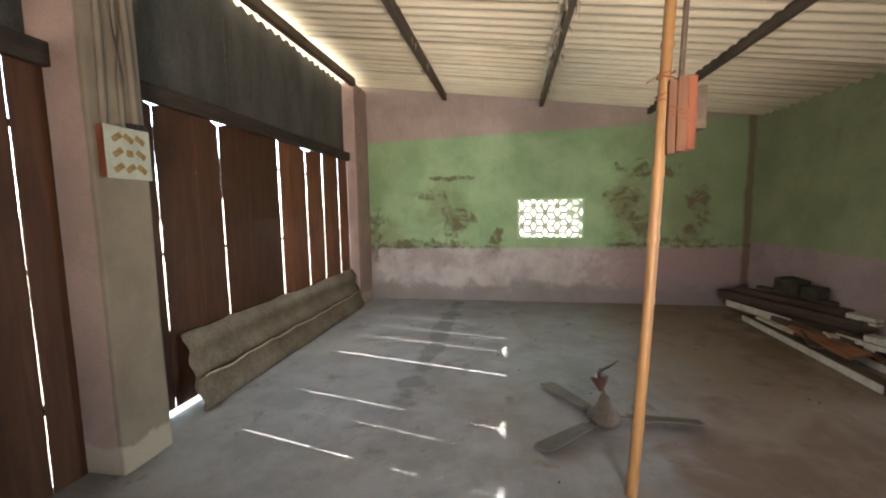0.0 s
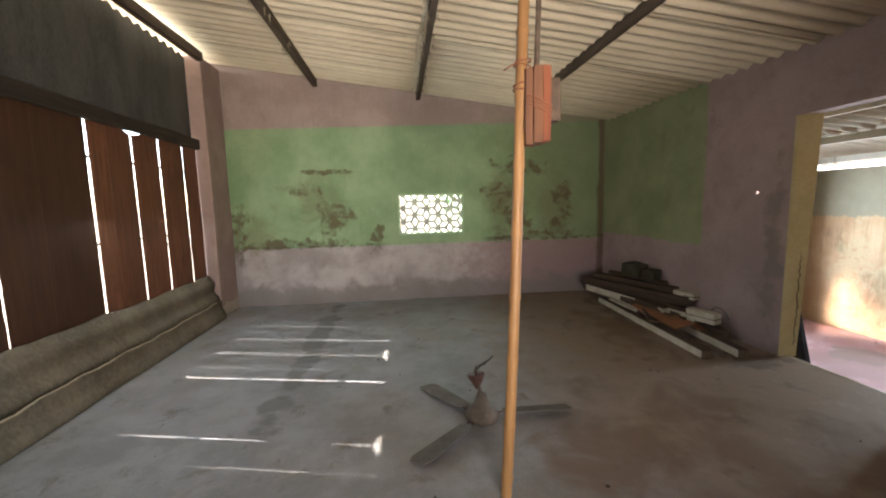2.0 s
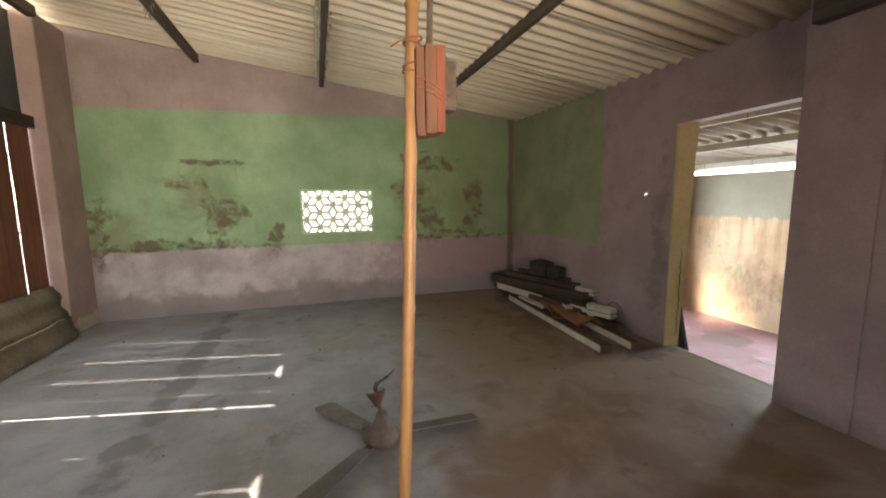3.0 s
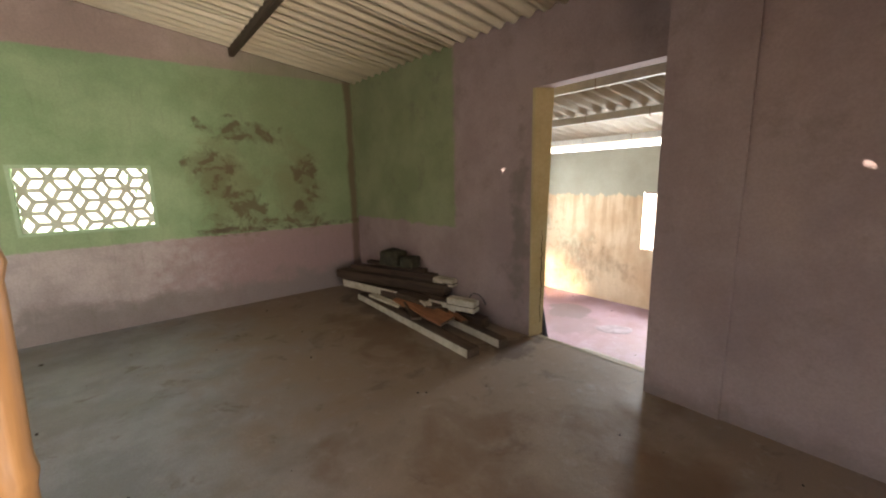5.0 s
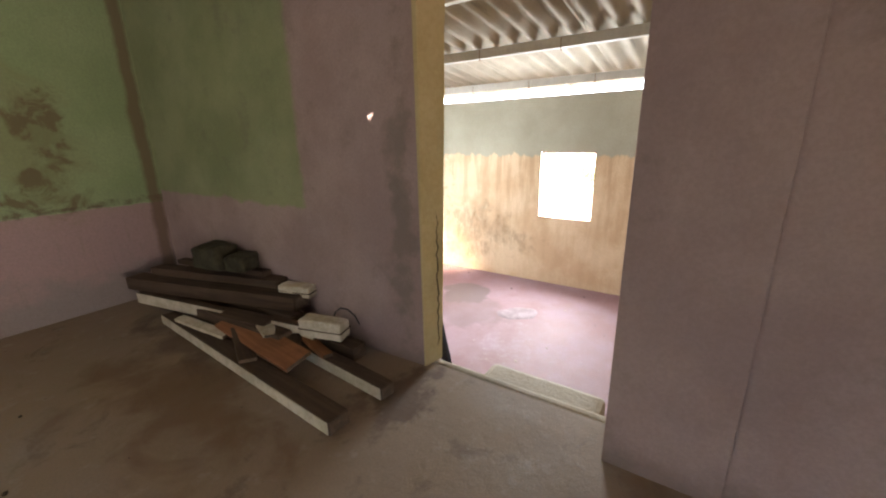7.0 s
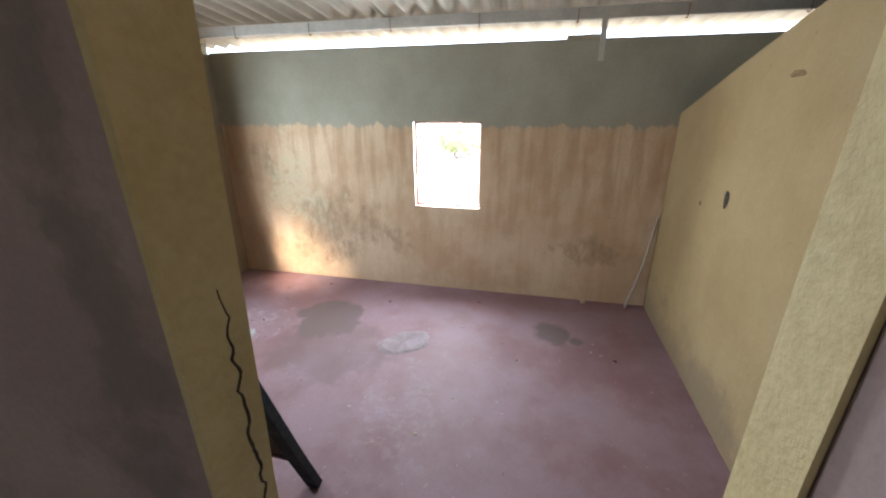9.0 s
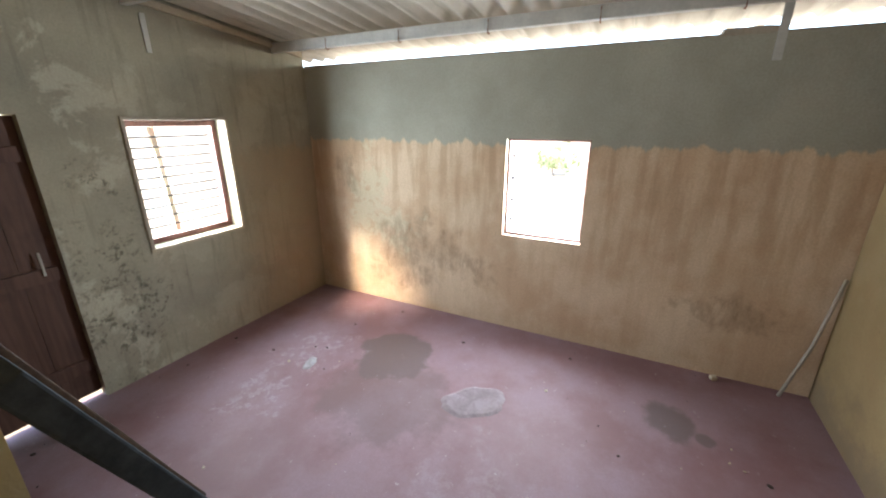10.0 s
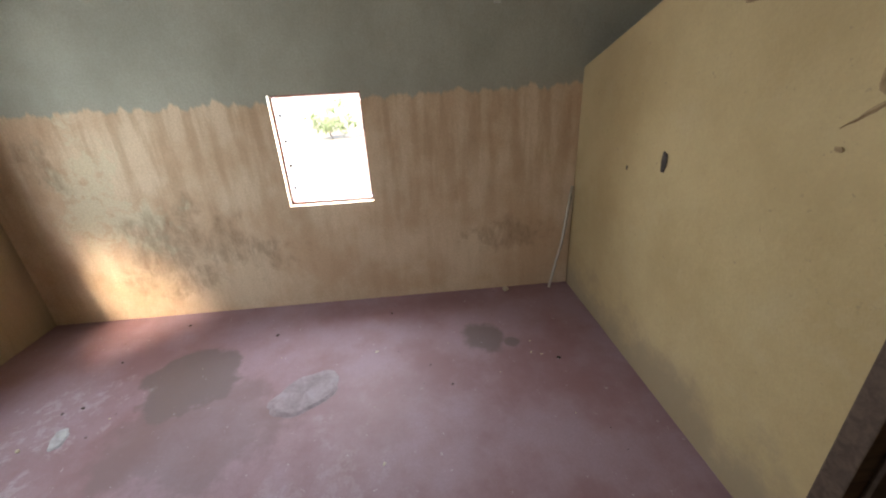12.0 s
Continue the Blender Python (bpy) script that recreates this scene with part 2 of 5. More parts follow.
def side_wall_paint():
    """Mottled grey-beige render with flaked patches; a little ochre towards the corner."""
    n = Nodes("mottled_render")
    x, y, z = n.xyz()
    w1, w2, fine = n.grain(1.4), n.grain(8, 8), n.grain(70, 4)
    c = n.mix(n.ramp(w1, 0.35, 0.65), (0.27, 0.245, 0.185), (0.36, 0.325, 0.24))
    pale = n.ramp(n.grain(2.4, 8, 0.66, dist=0.4), 0.52, 0.58)
    pale = n.op("MULTIPLY", pale, n.ramp(n.op("ADD", x, n.op("MULTIPLY", w2, 0.6)), 5.9, 5.0, 0.25, 0.8))
    c = n.mix(pale, c, (0.47, 0.43, 0.325))
    run = n.grain(5, 5, 0.6, vec=n.scaled(3.5, 1, 0.3))
    c = n.mix(n.ramp(run, 0.52, 0.70, 0, 0.5), c, (0.20, 0.18, 0.135))
    near = n.ramp(n.op("ADD", x, n.op("MULTIPLY", w2, 0.8)), 5.9, 7.3)
    near = n.op("MULTIPLY", near, n.ramp(n.op("ADD", z, n.op("MULTIPLY", w2, 0.3)), 1.22, 1.12))
    c = n.mix(n.op("MULTIPLY", near, 0.8), c, (0.38, 0.28, 0.17))
    mould = n.op("MULTIPLY", n.ramp(n.grain(18, 8, 0.75), 0.50, 0.62), n.blot(x, z, 4.85, 0.1, 0.35, 0.9, n.grain(3, 5), 0.9))
    c = n.mix(n.op("MULTIPLY", mould, 0.8), c, (0.08, 0.07, 0.05))
    c = n.mix(n.ramp(fine, 0.3, 0.7, 0, 0.2), c, (0.14, 0.12, 0.09))
    return n.done(c, 0.92, n.op("ADD", w2, n.op("MULTIPLY", fine, 0.3)), 0.006)


def column_paint():
    """Mauve paint, bare beige on the inner face, and a ragged cement splash at the foot."""
    n = Nodes("column_paint")
    x, y, z = n.xyz()
    w1, w2, fine = n.grain(2.0), n.grain(9, 8), n.grain(70, 4)
    c = n.mix(n.ramp(w1, 0.35, 0.65), (0.27, 0.195, 0.17), (0.35, 0.255, 0.225))
    bare = n.mix(n.ramp(w1, 0.35, 0.65), (0.155, 0.128, 0.094), (0.21, 0.175, 0.13))
    c = n.mix(n.ramp(n.op("ADD", x, n.op("MULTIPLY", n.op("SUBTRACT", w2, 0.5), 0.03)), -2.04, -2.027), c, bare)
    foot = n.ramp(n.op("ADD", z, n.op("MULTIPLY", n.grain(6, 6, 0.6), 0.16)), 0.25, 0.22)
    c = n.mix(n.op("MULTIPLY", foot, 0.7), c, (0.42, 0.38, 0.29))
    c = n.mix(n.ramp(n.grain(34, 3), 0.70, 0.76, 0, 0.7), c, (0.14, 0.11, 0.08))
    c = n.mix(n.ramp(n.grain(3.2, 7, 0.7), 0.55, 0.72, 0, 0.4), c, (0.18, 0.14, 0.11))
    c = n.mix(n.ramp(fine, 0.3, 0.7, 0, 0.15), c, (0.12, 0.10, 0.08))
    return n.done(c, 0.9, n.op("ADD", w2, n.op("MULTIPLY", fine, 0.3)), 0.006)


def yellow_wash():
    n = Nodes("yellow_limewash")
    x, y, z = n.xyz()
    w1, w2, fine = n.grain(1.1, 6), n.grain(8, 8), n.grain(70, 4)
    c = n.mix(n.ramp(w1, 0.35, 0.65), (0.285, 0.195, 0.09), (0.35, 0.25, 0.125))
    c = n.mix(n.ramp(n.grain(3.0, 8, 0.7), 0.52, 0.70, 0, 0.5), c, (0.34, 0.25, 0.14))
    foot = n.ramp(n.op("ADD", z, n.op("MULTIPLY", n.grain(4, 7, 0.65), 0.9)), 0.25, -0.10)
    c = n.mix(n.op("MULTIPLY", foot, 0.75), c, (0.19, 0.135, 0.085))
    c = n.mix(n.ramp(n.grain(30, 4), 0.66, 0.74, 0, 0.6), c, (0.20, 0.14, 0.08))
    c = n.mix(n.ramp(fine, 0.3, 0.7, 0, 0.15), c, (0.20, 0.14, 0.08))
    return n.done(c, 0.9, n.op("ADD", w2, n.op("MULTIPLY", fine, 0.3)), 0.005)


def floor1_paint():
    n = Nodes("old_cement_floor")
    x, y, z = n.xyz()
    w0, w1, w2, fine = n.grain(0.7, 4), n.grain(2.4, 7, 0.65), n.grain(9, 8), n.grain(90, 3)
    c = n.mix(n.ramp(w1, 0.35, 0.65), (0.20, 0.198, 0.203), (0.30, 0.30, 0.312))
    c = n.mix(n.op("MULTIPLY", n.ramp(w0, 0.45, 0.62), 0.4), c, (0.20, 0.16, 0.12))
    wb = n.grain(2.0, 5, 0.6, dist=0.4)
    dust = n.ramp(n.op("ADD", x, n.op("MULTIPLY", n.op("SUBTRACT", wb, 0.5), 2.5)), 0.6, 2.2)
    c = n.mix(n.op("MULTIPLY", dust, 0.8), c, (0.235, 0.152, 0.09))
    blotch = n.ramp(n.grain(3.1, 7, 0.7, dist=0.5), 0.56, 0.68)
    c = n.mix(n.op("MULTIPLY", blotch, 0.6), c, (0.115, 0.072, 0.045))
    c = n.mix(n.ramp(w2, 0.55, 0.72, 0, 0.3), c, (0.34, 0.32, 0.29))
    tea = n.most(n.blot(x, y, 1.75, 2.1, 0.9, 0.7, wb, 1.15), n.blot(x, y, 2.3, 1.4, 0.9, 0.7, wb, 1.15), n.blot(x, y, 2.6, 3.9, 0.35, 0.8, wb, 0.8))
    c = n.mix(n.op("MULTIPLY", tea, 0.8), c, (0.155, 0.085, 0.042))
    dirt = n.most(n.blot(x, y, 3.2, 2.9, 0.28, 0.2, n.grain(4, 7, 0.65), 0.7), n.blot(x, y, 2.9, 4.6, 0.25, 0.7, wb, 0.9))
    c = n.mix(n.op("MULTIPLY", dirt, 0.75), c, (0.085, 0.047, 0.03))
    # shadow band along the floor, painted into the cement colour
    shadow_band = n.blot(x, y, -0.72, 4.0, 0.11, 1.9, n.grain(3, 6), 0.6)
    c = n.mix(n.op("MULTIPLY", shadow_band, 0.6), c, (0.09, 0.085, 0.08))
    c = n.mix(n.ramp(fine, 0.25, 0.75, 0, 0.25), c, (0.12, 0.10, 0.09))
    r = n.ramp(w1, 0.3, 0.7, 0.58, 0.85)
    return n.done(c, r, n.op("ADD", w2, n.op("MULTIPLY", fine, 0.25)), 0.004, spec=0.35)


def floor2_paint():
    n = Nodes("red_oxide_floor")
    x, y, z = n.xyz()
    w1, w2, fine = n.grain(1.5, 7, 0.65), n.grain(9, 8), n.grain(90, 3)
    c = n.mix(n.ramp(w1, 0.35, 0.65), (0.215, 0.112, 0.115), (0.285, 0.188, 0.21))
    wb = n.grain(5, 7, 0.65)
    calm = n.op("ADD", 0.5, n.op("MULTIPLY", n.op("SUBTRACT", n.grain(3.0, 7, 0.6), 0.5), 0.4))
    dark = n.most(n.blot(x, y, 5.97, 4.12, 0.30, 0.33, calm, 0.22), n.op("MULTIPLY", n.blot(x, y, 5.5, 3.85, 0.42, 0.5, calm, 0.35), 0.5), n.blot(x, y, 6.14, 2.06, 0.20, 0.18, calm, 0.4), n.blot(x, y, 6.06, 1.84, 0.06, 0.06, calm, 0.4))
    c = n.mix(n.op("MULTIPLY", dark, 0.75), c, (0.125, 0.095, 0.085))
    lime = n.most(n.blot(x, y, 5.75, 4.75, 0.28, 0.28, wb), n.blot(x, y, 5.1, 4.7, 0.2, 0.25, wb), n.blot(x, y, 5.56, 4.67, 0.12, 0.12, wb), n.op("MULTIPLY", n.blot(x, y, 4.95, 3.0, 0.4, 0.3, wb), 0.5))
    lime = n.op("MULTIPLY", lime, n.ramp(n.grain(14, 8, 0.7), 0.48, 0.58))
    c = n.mix(n.op("MULTIPLY", lime, 0.24), c, (0.50, 0.45, 0.45))
    c = n.mix(n.ramp(n.grain(26, 5, 0.6), 0.66, 0.74, 0, 0.5), c, (0.50, 0.44, 0.43))
    c = n.mix(n.ramp(fine, 0.3, 0.7, 0, 0.2), c, (0.17, 0.10, 0.09))
    return n.done(c, n.ramp(w1, 0.3, 0.7, 0.60, 0.80), n.op("ADD", w2, n.op("MULTIPLY", fine, 0.25)), 0.002, spec=0.4)


def sheet_paint(name, a, b, axis_dirt=True):
    """Weathered asbestos-cement sheet, dusty, with drip marks along its ribs."""
    n = Nodes(name)
    w1, w2, fine = n.grain(1.3, 6), n.grain(7, 8), n.grain(80, 3)
    run = n.grain(4, 6, 0.6, vec=n.scaled(0.35, 7, 1))
    c = n.mix(n.ramp(w1, 0.35, 0.65), a, b)
    c = n.mix(n.ramp(run, 0.52, 0.70, 0, 0.5), c, tuple(v * 0.45 for v in a))
    isl = n.nt.nodes.new("ShaderNodeNewGeometry").outputs["Random Per Island"]
    c = n.mix(n.op("MULTIPLY", isl, 0.3), c, tuple(v * 0.6 for v in a))
    c = n.mix(n.ramp(fine, 0.3, 0.7, 0, 0.15), c, tuple(v * 0.5 for v in a))
    return n.done(c, 0.9, n.op("ADD", w2, n.op("MULTIPLY", fine, 0.3)), 0.003)


def wood(name, a, b, grain_axis=2, rough=0.7, tint=0.0):
    s = [22, 22, 22]
    s[grain_axis] = 1.6
    n = Nodes(name)
    g = n.grain(1.0, 8, 0.65, vec=n.scaled(*s), dist=0.6)
    w = n.grain(2.5, 6)
    c = n.mix(n.ramp(g, 0.35, 0.65), a, b)
    c = n.mix(n.ramp(w, 0.5, 0.7, 0, 0.5), c, tuple(v * 0.45 for v in a))
    if tint:
        r = n.nt.nodes.new("ShaderNodeObjectInfo").outputs["Random"]
        c = n.mix(n.op("MULTIPLY", r, tint), c, tuple(v * 0.4 for v in a))
    return n.done(c, rough, n.op("ADD", g, n.op("MULTIPLY", w, 0.3)), 0.003)


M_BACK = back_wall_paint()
M_RIGHT = right_wall_paint()
M_R2 = room2_wall_paint("ochre_wash")
M_SIDE = side_wall_paint()
M_YELLOW = yellow_wash()
M_JAMB = plain("yellow_jamb_paint", (0.44, 0.335, 0.165), (0.53, 0.42, 0.23), 3.0, 0.85, 0.004)
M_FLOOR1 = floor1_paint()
M_FLOOR2 = floor2_paint()
M_SILL = plain("worn_cement_sill", (0.27, 0.225, 0.17), (0.36, 0.31, 0.245), 4, 0.85, 0.004)
M_ROOF1 = sheet_paint("roof_sheet_dusty", (0.66, 0.58, 0.42), (0.76, 0.68, 0.51))
M_ROOF2 = sheet_paint("roof_sheet_grey", (0.33, 0.285, 0.225), (0.42, 0.37, 0.30))
M_SHEET = plain("old_sheet", (0.105, 0.088, 0.062), (0.20, 0.17, 0.125), 2.2, 0.9, 0.003, stretch=(1, 0.5, 2.0))
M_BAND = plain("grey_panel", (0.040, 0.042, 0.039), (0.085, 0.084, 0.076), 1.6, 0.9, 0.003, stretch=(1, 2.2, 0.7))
M_BOARD = wood("brown_board", (0.060, 0.024, 0.011), (0.090, 0.037, 0.017), 2, 0.6, 0.5)
# M_BOARD brightened: light coming past the gaps is put into the colour
M_BOARD_LIT = wood("lit_brown_board", (0.125, 0.048, 0.024), (0.21, 0.085, 0.042), 2, 0.6, 0.4)
M_BEAM = wood("dark_beam", (0.060, 0.042, 0.030), (0.10, 0.072, 0.05), 1, 0.75)
M_DOOR = wood("door_brown", (0.070, 0.034, 0.023), (0.105, 0.054, 0.038), 2, 0.65)
M_COBWEB = plain("cobweb_dust", (0.24, 0.20, 0.14), (0.34, 0.29, 0.21), 20, 0.95)
M_LINTEL = wood("lintel_timber", (0.024, 0.018, 0.014), (0.045, 0.034, 0.025), 1, 0.8)
M_EDGE = plain("snapped_cement", (0.42, 0.36, 0.25), (0.52, 0.45, 0.33), 9, 0.9)
M_COLUMN = column_paint()
M_BAMBOO = wood("bamboo_skin", (0.19, 0.098, 0.038), (0.28, 0.152, 0.060), 2, 0.45)
M_BLOCK = wood("red_block", (0.125, 0.038, 0.019), (0.19, 0.060, 0.027), 2, 0.75)
# M_BLOCK dulled for the block's less lit left face
M_BLOCK_DIM = wood("dim_block", (0.10, 0.046, 0.025), (0.15, 0.066, 0.034), 2, 0.75)
M_STEEL = plain("painted_steel", (0.42, 0.40, 0.36), (0.52, 0.50, 0.45), 6, 0.6, 0.001)
M_GROUND = plain("dry_earth", (0.34, 0.26, 0.18), (0.44, 0.35, 0.25), 0.6, 0.95, 0.01)
M_FRAME = wood("red_window_frame", (0.16, 0.070, 0.054), (0.22, 0.105, 0.082), 2, 0.6)
M_TRIM = plain("cream_trim", (0.40, 0.33, 0.23), (0.48, 0.40, 0.29), 5, 0.85)
M_CREAM = plain("dull_cream_paint", (0.17, 0.12, 0.055), (0.22, 0.16, 0.08), 6, 0.97, spec=0.03)
M_BLUE = plain("blue_black_paint", (0.030, 0.034, 0.040), (0.055, 0.060, 0.068), 8, 0.95, 0.001, spec=0.05)
M_IRON = plain("dark_iron", (0.03, 0.028, 0.026), (0.06, 0.055, 0.05), 12, 0.5, 0.001, 0.6)
M_WIRE = plain("black_wire", (0.015, 0.015, 0.015), (0.03, 0.03, 0.03), 10, 0.5)
M_LATTICE = plain("lattice_cement", (0.36, 0.40, 0.31), (0.46, 0.50, 0.40), 8, 0.9)
M_BORDER = plain("pale_green_plaster", (0.26, 0.38, 0.24), (0.34, 0.46, 0.30), 5, 0.9)
M_RUST = plain("rusty_wire", (0.15, 0.055, 0.028), (0.22, 0.085, 0.04), 20, 0.8)
M_FAN = plain("dusty_fan_paint", (0.062, 0.048, 0.037), (0.11, 0.088, 0.07), 7, 0.65, 0.001)
M_FANDARK = plain("dark_fan_paint", (0.045, 0.02, 0.016), (0.075, 0.035, 0.028), 8, 0.5, 0.001)
M_OLDWOOD = wood("old_dark_timber", (0.048, 0.028, 0.018), (0.085, 0.052, 0.034), 1, 0.85, 0.35)
M_SCAR = plain("bare_plaster_scar", (0.16, 0.10, 0.05), (0.24, 0.155, 0.08), 15, 0.95)
M_PIPE = plain("grey_pipe", (0.32, 0.27, 0.21), (0.40, 0.34, 0.27), 6, 0.7, 0.001)
M_ENDWOOD = plain("sawn_end", (0.075, 0.05, 0.033), (0.12, 0.08, 0.055), 25, 0.9)
M_REDWOOD = wood("red_plank", (0.20, 0.080, 0.035), (0.29, 0.12, 0.055), 1, 0.8)
M_WHITE = plain("flaking_white_paint", (0.38, 0.33, 0.25), (0.54, 0.48, 0.39), 9, 0.85, 0.003)
M_SACK = plain("dark_sack", (0.026, 0.023, 0.014), (0.052, 0.045, 0.028), 9, 0.95, 0.006)
M_PLATE = plain("white_plate", (0.28, 0.295, 0.235), (0.36, 0.375, 0.30), 6, 0.5, 0.001)
M_OCHRE = plain("ochre_opening", (0.16, 0.105, 0.04), (0.23, 0.155, 0.065), 20, 0.8)
M_PATCH = plain("pale_cement", (0.195, 0.142, 0.148), (0.29, 0.23, 0.24), 7, 0.85)
M_LIME = plain("white_lime", (0.30, 0.27, 0.27), (0.42, 0.39, 0.39), 12, 0.9)
M_SOIL = plain("dark_soil", (0.03, 0.022, 0.017), (0.06, 0.045, 0.035), 20, 0.95)
M_BARK = plain("tree_bark", (0.10, 0.07, 0.05), (0.16, 0.12, 0.09), 6, 0.9, 0.01)
# leaf green paled, the glare over the shrub being put into its colour
M_HAZELEAF = plain("hazed_leaf", (0.20, 0.24, 0.12), (0.28, 0.32, 0.17), 2, 0.7, 0.001)
# M_LEAF brightened, the sun on the tree put into its colour
M_SUNLEAF = plain("sunlit_leaf", (0.09, 0.18, 0.06), (0.12, 0.24, 0.08), 2, 0.5, 0.001)
M_LEAF = plain("leaf_green", (0.045, 0.10, 0.025), (0.09, 0.16, 0.04), 2, 0.6, 0.001)


# ---------------------------------------------------------------- mesh helpers
def part(name, bm, material, parent=None, label="", smooth=False):
    """Links a bmesh as one mesh object, under a thing or a part where one is given."""
    me = bpy.data.meshes.new(name)
    bmesh.ops.recalc_face_normals(bm, faces=bm.faces)
    bm.to_mesh(me)
    bm.free()
    me.materials.append(material)
    if smooth:
        me.polygons.foreach_set("use_smooth", [True] * len(me.polygons))
    ob = new(name, me)
    if parent is not None:
        ob.parent = parent
    if label:
        ob["label"] = label
    return ob


def setting(ob, label, category):
    return tagged(ob, label, category, kind="structure")


def box(bm, x0, x1, y0, y1, z0, z1, m=None, bevel=0.0):
    """A box, bevelled where a bevel is given, moved by m."""
    got = bmesh.ops.create_cube(bm, size=1.0)["verts"]
    s = Matrix.Translation(((x0 + x1) / 2, (y0 + y1) / 2, (z0 + z1) / 2)) @ Matrix.Diagonal((x1 - x0, y1 - y0, z1 - z0, 1))
    bmesh.ops.transform(bm, matrix=s, verts=got)
    if bevel:
        edges = list({e for v in got for e in v.link_edges})
        made = bmesh.ops.bevel(bm, geom=edges, offset=bevel, segments=2, affect="EDGES", profile=0.6)
        got = list({v for f in made["faces"] for v in f.verts} | {v for v in got if v.is_valid})
    if m is not None:
        bmesh.ops.transform(bm, matrix=m, verts=got)
    return got


def one_box(*a, m=None, bevel=0.0):
    bm = bmesh.new()
    box(bm, *a, m=m, bevel=bevel)
    return bm


def rough_edges(bm, cuts, amount, scale=3.0, seed=0):
    """Breaks a mesh up and pushes it about a little, so that no edge is ruled."""
    bmesh.ops.subdivide_edges(bm, edges=bm.edges, cuts=cuts, use_grid_fill=True)
    for v in bm.verts:
        p = v.co * scale + Vector((seed, seed * 1.7, 0))
        v.co += noise.noise_vector(p) * amount
    return bm


def tube(bm, points, radii, sides=10, cap=True):
    """A round bar through the points."""
    rings = []
    for i, p in enumerate(points):
        a, b = points[max(i - 1, 0)], points[min(i + 1, len(points) - 1)]
        q = (Vector(b) - Vector(a)).to_track_quat("Z", "Y")
        r = radii[i] if isinstance(radii, (list, tuple)) else radii
        rings.append([bm.verts.new(Vector(p) + q @ Vector((r * math.cos(k * math.tau / sides), r * math.sin(k * math.tau / sides), 0))) for k in range(sides)])
    for lo, hi in zip(rings, rings[1:]):
        for k in range(sides):
            bm.faces.new((lo[k], lo[(k + 1) % sides], hi[(k + 1) % sides], hi[k]))
    if cap:
        bm.faces.new(rings[0][::-1])
        bm.faces.new(rings[-1])
    return bm


def corrugated(bm, length, width, pitch=0.146, depth=0.045, thick=0.006, m=None, per=8, cuts=1, wobble=0.0, holes=()):
    """A sheet along x, waved across y, in the xy plane."""
    cols = max(2, int(width / pitch * per))
    grids = []
    for side in (0, 1):
        grid = []
        for i in range(cuts + 1):
            row = []
            for j in range(cols + 1):
                y = width * j / cols
                z = depth / 2 * math.sin(math.tau * y / pitch) + side * thick
                x = length * i / cuts
                if wobble and (i == 0 or i == cuts):
                    x += wobble * noise.noise((y * 9, i * 3.3, length))
                row.append(bm.verts.new((m or Matrix()) @ Vector((x, y, z))))
            grid.append(row)
        grids.append(grid)
    lo, hi = grids
    pierced = {(int(u / length * cuts), int(v / width * cols) + k) for u, v in holes for k in (0, 1)}
    for g in grids:
        for i in range(cuts):
            for j in range(cols):
                if (i, j) in pierced:
                    continue
                f = bm.faces.new((g[i][j], g[i + 1][j], g[i + 1][j + 1], g[i][j + 1]))
                f.smooth = True
    for i in range(cuts):
        bm.faces.new((lo[i][0], lo[i + 1][0], hi[i + 1][0], hi[i][0]))
        bm.faces.new((lo[i][cols], lo[i + 1][cols], hi[i + 1][cols], hi[i][cols]))
    for j in range(cols):
        bm.faces.new((lo[0][j], lo[0][j + 1], hi[0][j + 1], hi[0][j]))
        bm.faces.new((lo[cuts][j], lo[cuts][j + 1], hi[cuts][j + 1], hi[cuts][j]))
    return bm


def wall_x(name, x0, x1, y0, y1, z0, z1, holes, material, label):
    """A wall whose faces look along x, between x0 and x1, with holes (ya, yb, za, zb) through it."""
    return wall_panel(name, 0, x0, x1, y0, y1, z0, z1, holes, material, label)


def wall_y(name, y0, y1, x0, x1, z0, z1, holes, material, label):
    return wall_panel(name, 1, y0, y1, x0, x1, z0, z1, holes, material, label)


def wall_panel(name, axis, t0, t1, a0, a1, z0, z1, holes, material, label):
    bm = bmesh.new()
    us = sorted({a0, a1, *(h[0] for h in holes), *(h[1] for h in holes)})
    vs = sorted({z0, z1, *(h[2] for h in holes), *(h[3] for h in holes)})
    open_cell = lambda u, v: any(h[0] < u < h[1] and h[2] < v < h[3] for h in holes)  # noqa: E731
    put = lambda t, u, v: (t, u, v) if axis == 0 else (u, t, v)  # noqa: E731
    verts = {}

    def vert(t, u, v):
        key = (t, u, v)
        if key not in verts:
            verts[key] = bm.verts.new(put(t, u, v))
        return verts[key]

    solid = {(i, j): not open_cell((us[i] + us[i + 1]) / 2, (vs[j] + vs[j + 1]) / 2) for i in range(len(us) - 1) for j in range(len(vs) - 1)}
    for (i, j), full in solid.items():
        if not full:
            continue
        u0, u1, v0, v1 = us[i], us[i + 1], vs[j], vs[j + 1]
        for t in (t0, t1):
            bm.faces.new([vert(t, u, v) for u, v in ((u0, v0), (u1, v0), (u1, v1), (u0, v1))])
        for di, dj, (ua, va), (ub, vb) in ((-1, 0, (u0, v0), (u0, v1)), (1, 0, (u1, v0), (u1, v1)), (0, -1, (u0, v0), (u1, v0)), (0, 1, (u0, v1), (u1, v1))):
            if not solid.get((i + di, j + dj), False):
                bm.faces.new((vert(t0, ua, va), vert(t1, ua, va), vert(t1, ub, vb), vert(t0, ub, vb)))
    return setting(part(name, bm, material), label, "wall")


# ---------------------------------------------------------------- the large structure
G_Z = -0.66
ground = bmesh.new()
